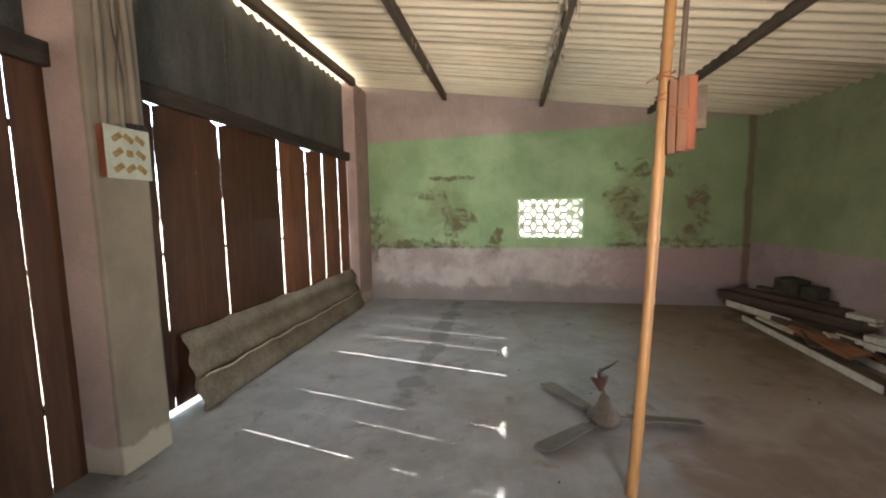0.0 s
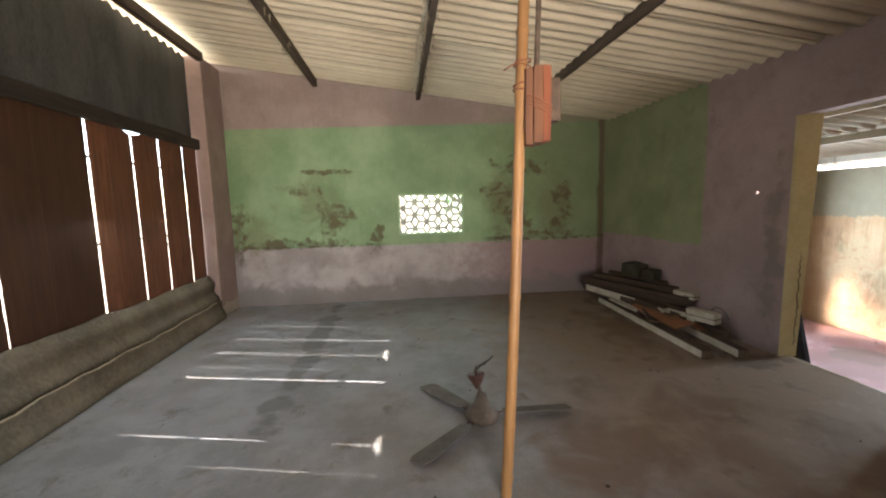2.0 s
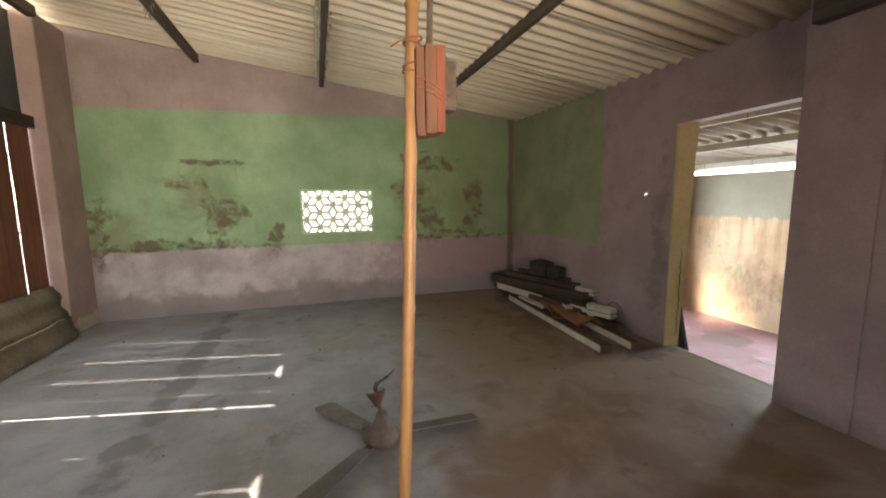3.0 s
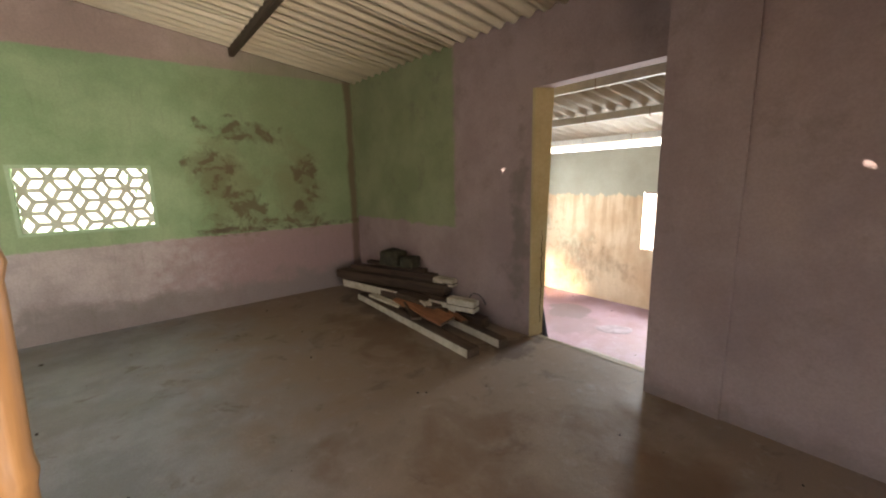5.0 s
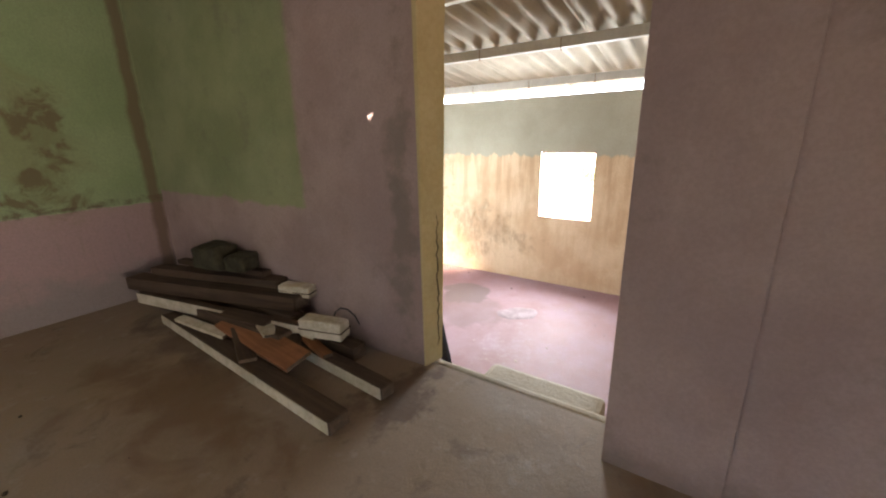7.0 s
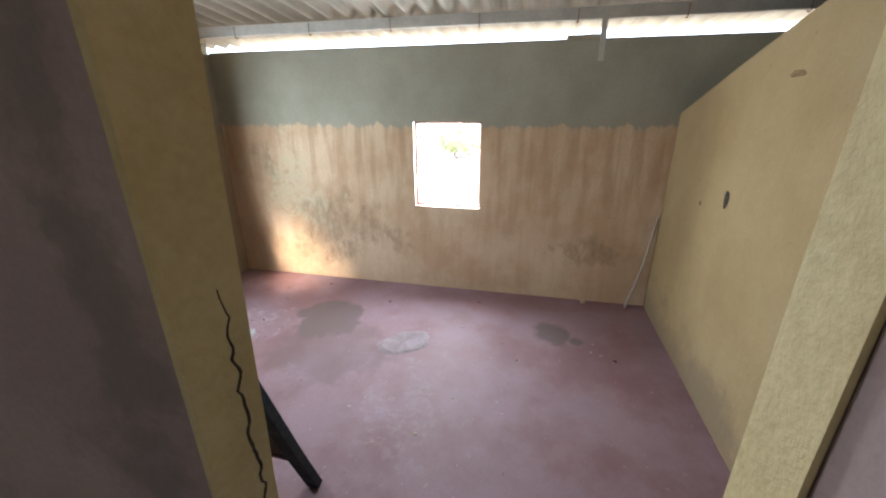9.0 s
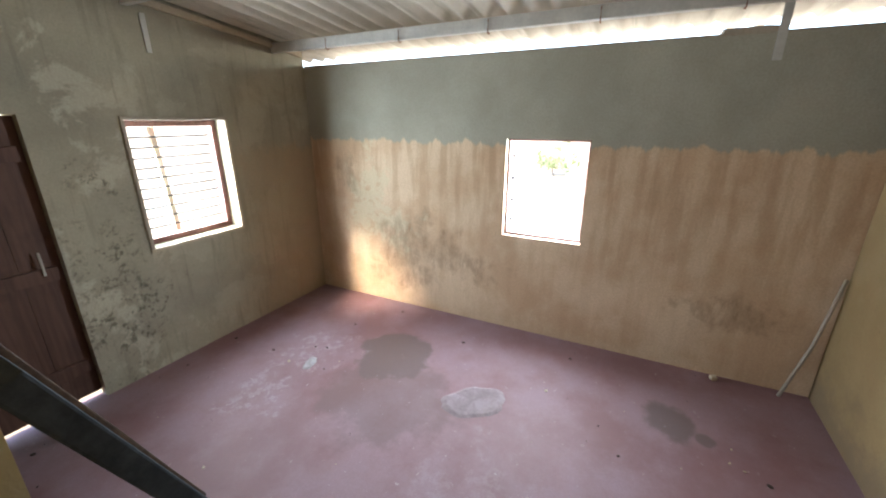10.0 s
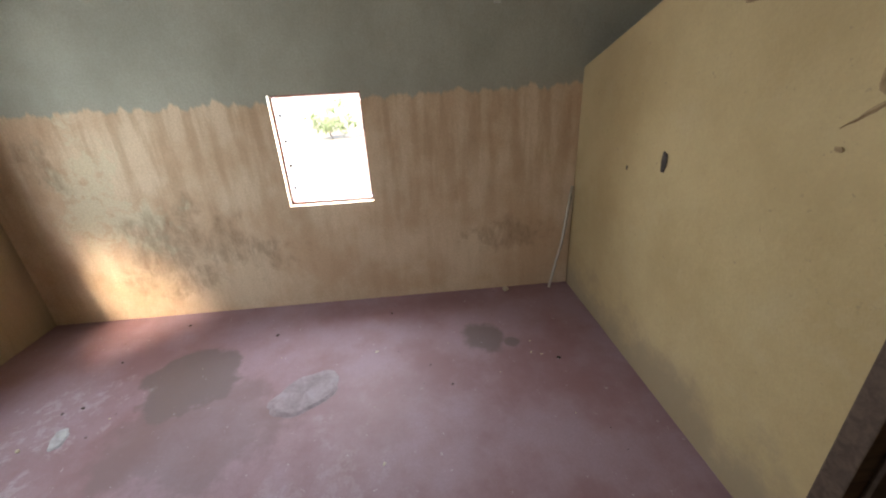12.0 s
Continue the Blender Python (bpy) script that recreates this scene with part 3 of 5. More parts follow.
bmesh.ops.create_grid(ground, x_segments=40, y_segments=40, size=1500)
setting(part("ground", ground, M_GROUND), "dry bare earth around the house", "ground").location.z = G_Z

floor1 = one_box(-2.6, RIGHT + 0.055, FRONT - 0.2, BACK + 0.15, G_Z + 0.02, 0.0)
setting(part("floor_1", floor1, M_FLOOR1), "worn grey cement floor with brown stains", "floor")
floor2 = one_box(RIGHT + 0.058, R2_BACK + 0.1, -1.4, R2_LEFT + 0.1, -0.75, R2_Z)
setting(part("floor_2", floor2, M_FLOOR2), "faded red cement floor with lime patches", "floor")

JALI = (0.205, 1.133, 1.0, 1.556)
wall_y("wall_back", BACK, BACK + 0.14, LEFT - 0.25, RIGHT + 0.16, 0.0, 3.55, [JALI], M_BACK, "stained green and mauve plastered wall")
wall_x("wall_right", RIGHT, RIGHT + WALL_T, FRONT, BACK, -0.1, 2.78, [(DOOR_A, DOOR_B, -0.1, DOOR_H)], M_RIGHT, "mauve and green plastered wall with a doorway")
for v in bpy.data.objects["wall_right"].data.vertices:      # the wall runs in towards the back corner
    if v.co.y > BACK - 0.01:
        v.co.x -= 0.13
wall_x("wall_left_front", -2.40, LEFT - 0.02, FRONT, -0.9, 0.0, 3.55, [], M_COLUMN, "plain plastered wall")
wall_y("wall_front", FRONT - 0.16, FRONT, -2.4, RIGHT + WALL_T, 0.0, 3.55, [(0.25, 1.45, 0.0, 2.05)], M_COLUMN, "plain plastered wall with the entrance opening")
wall_x("wall_right_front", 3.347, RIGHT - 0.003, FRONT, 1.52, 0.0, 2.75, [], M_RIGHT, "mauve plastered wall beyond the pier")
pier = rough_edges(one_box(3.335, RIGHT - 0.003, 1.485, DOOR_A, 0.0, 2.75, bevel=0.004), 3, 0.003)
setting(part("pier", pier, M_RIGHT), "plastered pier beside the doorway", "pier")
for name, y0, y1, x1 in (("column_1", 1.39, 1.70, -2.005), ("column_2", 5.25, 5.775, -2.17)):
    bm = rough_edges(one_box(-2.42, x1, y0, y1, 0.0, 3.3, bevel=0.015), 3, 0.008, seed=y0)
    setting(part(name, bm, M_COLUMN), "pinkish plastered column", "column")
# second room
wall_x("wall_far", R2_BACK, R2_BACK + 0.2, -1.4, R2_LEFT + 0.2, R2_Z, 1.79, [(2.81, 3.49, 0.29, 1.135)], M_R2, "ochre washed wall with bare render above")
wall_y("wall_side", R2_LEFT, R2_LEFT + 0.2, RIGHT + WALL_T, R2_BACK, R2_Z, 2.3, [(5.13, 5.88, 0.345, 1.285), (3.80, 4.60, R2_Z, 1.32)], M_SIDE, "ochre washed wall with a window and a door")
wall_y("wall_end", -1.5, -1.4, RIGHT + WALL_T, R2_BACK, R2_Z, 2.3, [], M_R2, "plain rendered wall")
wall_x("wall_dividing", RIGHT + WALL_T + 0.003, RIGHT + WALL_T + 0.015, -1.4, DOOR_A, R2_Z, 2.7, [], M_YELLOW, "yellow limewashed wall face")
wall_x("wall_dividing_side", RIGHT + WALL_T + 0.003, RIGHT + WALL_T + 0.015, DOOR_B + 0.04, R2_LEFT, R2_Z, 2.7, [], M_YELLOW, "yellow limewashed wall face")
wall_x("wall_below_door", RIGHT + 0.058, RIGHT + 0.075, DOOR_A, DOOR_B, R2_Z, -0.142, [], M_YELLOW, "cement face below the door sill")

part_bm = bmesh.new()
prof = [(4.56, R2_Z), (R2_BACK - 0.003, R2_Z), (R2_BACK - 0.003, 1.21), (6.58, 1.30), (5.97, 1.50), (5.44, 1.66), (4.56, 1.905)]
a = [part_bm.verts.new((x, R2_PART, z)) for x, z in prof]
b = [part_bm.verts.new((x, R2_PART - 0.12, z)) for x, z in prof]
part_bm.faces.new(a)
part_bm.faces.new(b[::-1])
for k in range(len(prof)):
    part_bm.faces.new((a[k], a[(k + 1) % len(prof)], b[(k + 1) % len(prof)], b[k]))
setting(part("wall_partition", part_bm, M_YELLOW), "yellow limewashed partition with a sloping top", "wall")

wall_y("wall_partition_top", R2_PART - 0.12, R2_PART, RIGHT + WALL_T + 0.02, 4.557, 1.42, 1.95, [], M_YELLOW, "yellow limewashed wall over the side doorway")
post = setting(new("door_post"), "dark brown wooden door post at the partition's end", "door post")
part("post", rough_edges(one_box(4.47, 4.556, R2_PART - 0.11, R2_PART + 0.012, R2_Z, 1.40, bevel=0.006), 3, 0.003, 5), M_OLDWOOD, post)
part("stop", one_box(4.445, 4.468, R2_PART - 0.11, R2_PART - 0.05, R2_Z, 1.40, bevel=0.003), M_OLDWOOD, post)

# door lining and sill
def reveal_y(x, z):
    """The reveal's face: it leans, and closes in towards the second room, with a wavering edge."""
    f = max(0.0, x - RIGHT) / 0.132
    return (2.953 - 0.012 * z) * (1 - f) + (2.922 - 0.032 * z + 0.005 * noise.noise((z * 7, 1.0, 0.0))) * f


lining = rough_edges(one_box(RIGHT - 0.004, RIGHT + WALL_T + 0.004, DOOR_B - 0.012, DOOR_B - 0.002, 0.0, DOOR_H - 0.002), 15, 0.0)
for v in lining.verts:
    if v.co.y < DOOR_B - 0.008:
        v.co.y = reveal_y(v.co.x, v.co.z) + 0.003 * noise.noise(v.co * 5)
setting(part("door_reveal_1", lining, M_JAMB), "yellow painted door reveal with a long crack", "trim")
lining = one_box(RIGHT - 0.004, RIGHT + WALL_T + 0.004, DOOR_A + 0.002, DOOR_A + 0.012, 0.03, DOOR_H - 0.002)
setting(part("door_reveal_2", rough_edges(lining, 3, 0.004), M_JAMB), "yellow painted door reveal", "trim")
bm = rough_edges(one_box(RIGHT + 0.057, RIGHT + 0.125, DOOR_A + 0.003, DOOR_B - 0.003, -0.14, -0.003, bevel=0.022), 4, 0.004)
setting(part("door_sill", bm, M_SILL), "worn cement door sill", "sill")
bm = rough_edges(one_box(RIGHT + 0.084, 4.03, 2.0, 2.74, R2_Z - 0.01, -0.17, bevel=0.035), 3, 0.006)
setting(part("step", bm, M_SILL), "rounded cement step below the sill", "step")

# roofs
PINHOLES = ((2.062, 3.562), (1.768, 1.393))         # nail holes that throw sun spots on the wall
bm = bmesh.new()
slope = math.atan(0.13)
for xa, xb, lift in ((-2.95, 0.62, 0.0), (0.45, RIGHT + 0.25, 0.018)):
    for k in range(8):
        y = -2.5 + 1.05 * k
        m = Matrix.Translation((xa, y, roof1(xa) + 0.03 - lift + random.uniform(-0.004, 0.004))) @ pose(0, 0, 0, 0, math.degrees(slope), 0)
        size = (xb - xa) / math.cos(slope)
        holes = [h for h in PINHOLES if xa > 0 and y + 0.1 < h[1] < y + 1.0]
        corrugated(bm, size, 1.12, depth=0.040, m=m, wobble=0.012, cuts=150 if holes else 1, holes=[(h[0] - xa, h[1] - y) for h in holes])
setting(part("ceiling_1", bm, M_ROOF1), "dusty corrugated cement roof sheets seen from below", "ceiling")
bm = bmesh.new()
slope = math.atan(0.1125)
for k in range(8):
    y = -1.5 + 1.02 * k
    m = Matrix.Translation((RIGHT + WALL_T + 0.02, y, roof2(RIGHT + WALL_T) + 0.03)) @ pose(0, 0, 0, 0, math.degrees(slope), 0)
    corrugated(bm, 3.585, 1.09, m=m, depth=0.056, pitch=0.17, wobble=0.012)
setting(part("ceiling_2", bm, M_ROOF2), "grey corrugated cement roof sheets seen from below", "ceiling")

# roof timbers
for x, w, h in ((-0.915, 0.065, 0.10), (0.52, 0.06, 0.09), (2.0, 0.05, 0.09)):
    bm = rough_edges(one_box(x - w / 2, x + w / 2, FRONT, BACK - 0.003, roof1(x) - h + 0.01, roof1(x) + 0.01, bevel=0.008), 4, 0.006, seed=x)
    setting(part("purlin", bm, M_BEAM), "dark timber purlin under the roof sheets", "beam")
bm = rough_edges(one_box(3.245, 3.334, FRONT, 1.84, 2.44, 2.58, bevel=0.008), 4, 0.006, seed=4)
setting(part("wall_plate", bm, M_BEAM), "dark timber beam resting along the pier", "beam")
bm = rough_edges(one_box(-2.21, -2.13, FRONT, 5.25, 3.23, 3.335, bevel=0.008), 4, 0.006)
setting(part("purlin", bm, M_BEAM), "dark timber eaves beam", "beam")
for x in (6.5, 5.3, 4.2):
    bm = one_box(x - 0.025, x + 0.025, -1.4, R2_LEFT - 0.003, roof2(x) - 0.085, roof2(x) - 0.003, bevel=0.004)
    beam = setting(part("purlin", bm, M_STEEL), "painted steel purlin under the roof sheets", "beam")
    for k in range(9):
        y, z = -0.9 + 0.74 * k, roof2(x) - 0.085
        bolt = [Vector((x - 0.03, y, z + 0.07)), Vector((x - 0.032, y, z - 0.006)), Vector((x - 0.015, y, z - 0.02)), Vector((x + 0.012, y + 0.003, z - 0.012))]
        part("hook_bolt", tube(bmesh.new(), bolt, 0.004, 6), M_RUST, beam, "rusty hook bolt")

def cobwebs(x, y0, y1, count, seed):
    """Dusty threads and clots hanging along a purlin's side."""
    rnd = random.Random(seed)
    bm = bmesh.new()
    for _ in range(count):
        y, side = rnd.uniform(y0, y1), rnd.choice((-1, -1, 1))
        p = Vector((x + side * (0.034 + 0.02 * rnd.random()), y, roof1(x) + rnd.uniform(-0.09, 0.0)))
        drop, drift = rnd.uniform(0.02, 0.10), Vector((rnd.gauss(0, 0.015), rnd.gauss(0, 0.03), 0))
        pts = [p, p + drift * 0.5 - Vector((0, 0, drop * 0.6)), p + drift - Vector((0, 0, drop))]
        tube(bm, pts, [rnd.uniform(0.004, 0.011), 0.004, 0.0015], 5)
    tagged(part("cobweb", bm, M_COBWEB), "dusty cobweb threads hanging along the purlin", "cobweb", kind="stuff")


cobwebs(0.52, 2.2, 5.6, 60, 11)
cobwebs(-0.915, 3.2, 5.6, 16, 12)

# board screen of the open side
bm = rough_edges(one_box(-2.308, -2.255, 1.703, 5.245, 2.17, 2.29, bevel=0.006), 4, 0.004)
setting(part("lintel", bm, M_LINTEL), "dark timber lintel over the board screen", "beam")
bm = rough_edges(one_box(-2.238, -2.19, -0.9, 1.388, 2.17, 2.29, bevel=0.006), 4, 0.004)
setting(part("lintel", bm, M_LINTEL), "dark timber lintel over the board screen", "beam")
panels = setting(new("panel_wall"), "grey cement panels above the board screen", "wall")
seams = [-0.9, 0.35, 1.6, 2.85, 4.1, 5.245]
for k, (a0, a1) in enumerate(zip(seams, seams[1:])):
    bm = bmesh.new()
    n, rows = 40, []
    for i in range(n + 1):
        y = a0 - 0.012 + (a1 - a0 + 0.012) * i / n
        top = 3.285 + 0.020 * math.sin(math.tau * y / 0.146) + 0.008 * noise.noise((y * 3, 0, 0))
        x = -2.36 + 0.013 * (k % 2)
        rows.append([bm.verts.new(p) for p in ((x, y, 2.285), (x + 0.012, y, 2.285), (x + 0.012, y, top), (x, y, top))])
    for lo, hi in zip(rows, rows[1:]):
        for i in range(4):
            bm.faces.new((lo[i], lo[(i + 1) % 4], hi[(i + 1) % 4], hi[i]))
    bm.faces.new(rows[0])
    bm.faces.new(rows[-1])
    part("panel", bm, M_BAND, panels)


CLOSED = {2.05: ((1.38, 1.60), (1.78, 2.02)), 2.66: ((1.54, 1.92),), 3.02: ((0.80, 1.10), (1.40, 2.0))}      # heights at which the boards overlap, standing in for shade from outside
OPEN = {2.05: ((0.62, 1.12), (1.20, 1.36)), 2.40: ((1.22, 1.90),), 2.66: ((0.75, 1.06), (1.13, 1.50), (2.05, 2.4)),
        3.02: ((0.60, 0.76), (1.13, 1.33)), 4.10: ((0.60, 1.40), (1.50, 1.66)), 4.47: ((0.0, 1.0), (1.08, 1.76), (1.82, 2.4)),
        4.72: ((0.60, 0.90), (1.75, 2.2)), 4.93: ((0.60, 0.75), (1.12, 1.70))}     # heights at which the crooked gaps stand wide, shaped to break the sun streaks


def board_screen(edges, label, foot=0.03, plank=PLANK):
    """Boards from y to y with a gap after each: (y, gap, how far the top falls short)."""
    screen = setting(new("board_screen"), label, "board wall")
    for k, (a, b) in enumerate(zip(edges, edges[1:])):
        bm = bmesh.new()
        rows, y0, y1 = 48, a[0] + a[1] / 2, b[0] - b[1] / 2
        tops = [2.165 - s[2] if s[2] else 2.24 for s in (a, b)]
        wide0, wide1 = OPEN.get(a[0]), OPEN.get(b[0])
        ring = []
        for i in range(rows + 1):
            z = foot + (2.10 - foot) * i / (rows - 1)
            za, zb = (z, z) if i < rows else tops
            e0 = y0 + 0.002 * noise.noise((k * 7.1, z * 2.3, 0.0)) + 0.002 * noise.noise((k * 3.0, z * 17, 4.0))
            e1 = y1 + 0.002 * noise.noise((k * 5.3, z * 2.3, 9.0)) + 0.002 * noise.noise((k * 2.0, z * 17, 6.0))
            if wide0 and not any(lo < z < hi for lo, hi in wide0):
                e0 = a[0] + 0.0010 + 0.004 * noise.noise((a[0] * 9, z * 2.3, 0.0))
            if wide1 and not any(lo < z < hi for lo, hi in wide1):
                e1 = b[0] - 0.0010 + 0.004 * noise.noise((b[0] * 9, z * 2.3, 0.0))
            if any(lo < z < hi for lo, hi in CLOSED.get(a[0], ())):
                e0 -= 0.003
            if any(lo < z < hi for lo, hi in CLOSED.get(b[0], ())):
                e1 += 0.003
            x = plank + 0.004 * (k % 2) + 0.003 * noise.noise((k * 1.3, z, 1.0))
            ring.append([bm.verts.new(p) for p in ((x - 0.003, e0 + 0.008, za), (x, e0, za), (x + 0.003, e0 + 0.008, za), (x + 0.003, e1 - 0.008, zb), (x, e1, zb), (x - 0.003, e1 - 0.008, zb))])
        for lo, hi in zip(ring, ring[1:]):
            for i in range(6):
                bm.faces.new((lo[i], lo[(i + 1) % 6], hi[(i + 1) % 6], hi[i]))
        bm.faces.new(ring[0][::-1])
        bm.faces.new(ring[-1])
        # boards from y 3.45 on take the brightened copy
        part("board", bm, M_BOARD if y0 < 3.45 else M_BOARD_LIT, screen)
    for z in (0.42, 1.14, 1.87):
        y0, y1 = edges[0][0], edges[-1][0]
        part("rail", one_box(plank - 0.045, plank - 0.010, y0, y1, z, z + 0.022, bevel=0.004), M_BEAM, screen, "dark wooden rail behind the boards")
    return screen


board_screen([(1.705, 0.0, 0), (2.05, 0.007, 0.003), (2.40, 0.004, 0), (2.66, 0.0065, 0.014), (3.02, 0.003, 0), (3.50, 0.017, 0),
              (3.72, 0.004, 0), (4.05, 0.0075, 0.018), (4.10, 0.003, 0.018), (4.47, 0.0085, 0), (4.72, 0.003, 0), (4.93, 0.0075, 0), (5.245, 0.0, 0)],
             "tall brown wooden boards with sunlit gaps between them")
board_screen([(-0.9, 0.0, 0), (-0.5, 0.002, 0), (-0.1, 0.002, 0), (0.3, 0.002, 0), (0.62, 0.002, 0), (0.93, 0.002, 0), (1.22, 0.006, 0), (1.385, 0.0, 0)],
             "tall brown wooden boards beside the column", foot=0.002, plank=-2.245)
# added behind the gap at y 2.05, it keeps light out below z 0.60
part("batten", one_box(PLANK - 0.03, PLANK - 0.006, 1.99, 2.11, 0.10, 0.60, bevel=0.003), M_BOARD, bpy.data.objects["board_screen"])
board_screen([(-0.9, 0.0, 0), (-0.5, 0.003, 0), (-0.1, 0.003, 0), (0.3, 0.003, 0), (0.62, 0.003, 0), (0.93, 0.003, 0), (1.27, 0.009, 0), (1.385, 0.0, 0)],
             "tall brown wooden boards beside the column", foot=0.002)

def leaning_sheet(y0, length, height, foot, lean, depth, label, edge):
    """A corrugated cement sheet set on its long side, its broken upper edge pale where it has snapped."""
    top = tagged(new("roof_sheet"), label, "roof sheet", group="leaning roof sheets")
    top.matrix_world = Matrix.Translation((foot, y0, 0.012)) @ pose(0, 0, 0, lean, 0, 90)
    bm = corrugated(bmesh.new(), length, height, pitch=0.205, depth=depth, cuts=24, wobble=0.03)
    for v in bm.verts:
        v.co.z += 0.012 * noise.noise((v.co.x * 1.3, v.co.y * 2, height))
        if v.co.y > height - 0.03:
            v.co.y += 0.022 * noise.noise((v.co.x * 4, 0, height)) + 0.008 * noise.noise((v.co.x * 19, 3, height))
    part("sheet", bm, M_SHEET, top)
    if edge:
        bm, rows, n = bmesh.new(), [], 70
        for i in range(n + 1):
            x = length * (0.02 + 0.93 * i / n)
            y = height + 0.022 * noise.noise((x * 4, 0, height)) + 0.008 * noise.noise((x * 19, 3, height))
            h = 0.005 + 0.008 * abs(noise.noise((x * 9, 1, 0)))
            z = depth / 2 * math.sin(math.tau * height / 0.205) + 0.012 * noise.noise((x * 1.3, height * 2, height))
            rows.append([bm.verts.new(p) for p in ((x, y - h, z - 0.002), (x, y + 0.003, z - 0.002), (x, y + 0.003, z + 0.009), (x, y - h, z + 0.009))])
        for lo, hi in zip(rows, rows[1:]):
            for i in range(4):
                bm.faces.new((lo[i], lo[(i + 1) % 4], hi[(i + 1) % 4], hi[i]))
        bm.faces.new(rows[0])
        bm.faces.new(rows[-1])
        part("broken_edge", bm, M_EDGE, top, "pale snapped edge")
    return top


leaning_sheet(2.10, 3.13, 0.57, -2.14, 77, 0.034, "old corrugated cement sheet leaning against the boards", False)
leaning_sheet(2.06, 3.12, 0.235, -2.095, 80, 0.026, "broken strip of corrugated cement sheet against the taller one", True)


# ---------------------------------------------------------------- things of the front room
def lattice():
    """Cement screen block: a slab of rhombic openings set six round a point, in a plain border."""
    x0, x1, z0, z1 = JALI
    top = setting(new("lattice_window"), "cement lattice block with rhombic openings", "window")
    s, bm = 0.116, bmesh.new()
    depth, inset = 0.045, 0.36
    ya, yb = BACK + 0.03, BACK + 0.03 + depth
    fit_in = lambda p: (min(max(p[0], x0), x1), min(max(p[1], z0), z1))  # noqa: E731
    for i in range(-1, 8):
        for j in range(-1, 5):
            cx = x0 + 0.103 + 1.5 * s * i
            cz = z0 + 0.066 + math.sqrt(3) * s * (j + 0.5 * (i % 2))
            v = [(cx + s * math.cos(k * math.pi / 3), cz + s * math.sin(k * math.pi / 3)) for k in range(6)]
            for k in (0, 2, 4):
                quad = [(cx, cz), v[k], v[(k + 1) % 6], v[(k + 2) % 6]]
                mx, mz = sum(p[0] for p in quad) / 4, sum(p[1] for p in quad) / 4
                outer = [fit_in(p) for p in quad]
                inner = [fit_in((p[0] + (mx - p[0]) * inset, p[1] + (mz - p[1]) * inset)) for p in quad]
                area = lambda ps: abs(sum(a[0] * b[1] - b[0] * a[1] for a, b in zip(ps, ps[1:] + ps[:1]))) / 2  # noqa: E731
                if area(outer) < 2e-5:
                    continue
                if area(inner) < 4e-4:
                    for y in (ya, yb):
                        bm.faces.new([bm.verts.new((p[0], y, p[1])) for p in outer])
                    continue
                fo = [bm.verts.new((p[0], ya, p[1])) for p in outer]
                bo = [bm.verts.new((p[0], yb, p[1])) for p in outer]
                fi = [bm.verts.new((p[0], ya, p[1])) for p in inner]
                bi = [bm.verts.new((p[0], yb, p[1])) for p in inner]
                for a in range(4):
                    c = (a + 1) % 4
                    for f in ((fo[a], fo[c], fi[c], fi[a]), (bo[a], bo[c], bi[c], bi[a]), (fi[a], fi[c], bi[c], bi[a])):
                        bm.faces.new(f)
    part("lattice", bm, M_LATTICE, top)
    bm = bmesh.new()
    w = 0.028
    for a in ((x0 - w, x1 + w, z0 - w, z0), (x0 - w, x1 + w, z1, z1 + w), (x0 - w, x0, z0, z1), (x1, x1 + w, z0, z1)):
        box(bm, a[0], a[1], BACK - 0.008, BACK - 0.001, a[2], a[3])
    part("border", bm, M_BORDER, top, "narrow pale green plaster border")
    return top


def bamboo_pole():
    """A leaning bamboo prop with swollen joints, from floor to roof."""
    top = tagged(new("bamboo_pole"), "upright bamboo pole propping the roof", "pole")
    base, head = Vector((0.668, 1.65, 0.0)), Vector((0.80, 1.69, 2.955))
    top.location = base
    bm = bmesh.new()
    pts, radii = [], []
    n = 120
    joints = [0.10, 0.36, 0.68, 0.99, 1.28, 1.585, 1.88, 2.14, 2.42, 2.70]
    for i in range(n + 1):
        f = i / n
        z = f * head.z
        p = (head - base) * f + Vector((0.006 * math.sin(z * 2.1), 0.006 * math.sin(z * 1.7 + 1), 0))
        near = min(abs(z - j) for j in joints)
        pts.append(p)
        radii.append(0.0265 - 0.003 * f + 0.005 * max(0, 1 - near / 0.02) - 0.0012 * max(0, 1 - abs(near - 0.03) / 0.02))
    tube(bm, pts, radii, 14)
    stem = part("stem", bm, M_BAMBOO, top, smooth=True)
    for z, lean in ((2.02, 0.3), (2.00, -0.4), (1.93, 0.5), (1.90, -0.2)):
        c = (head - base) * (z / head.z)
        ring = [c + Vector((0.036 * math.cos(a), 0.036 * math.sin(a), 0.02 * lean * math.cos(a))) for a in [k * math.tau / 16 for k in range(17)]]
        part("binding_wire", tube(bmesh.new(), ring, 0.0035, 5), M_RUST, stem, "rusty binding wire")
    c = (head - base) * (2.01 / head.z)
    part("wire_end", tube(bmesh.new(), [c + Vector(p) for p in ((-0.03, -0.02, 0), (-0.06, -0.03, -0.015), (-0.09, -0.03, -0.035))], 0.003, 5), M_RUST, top)
    return top


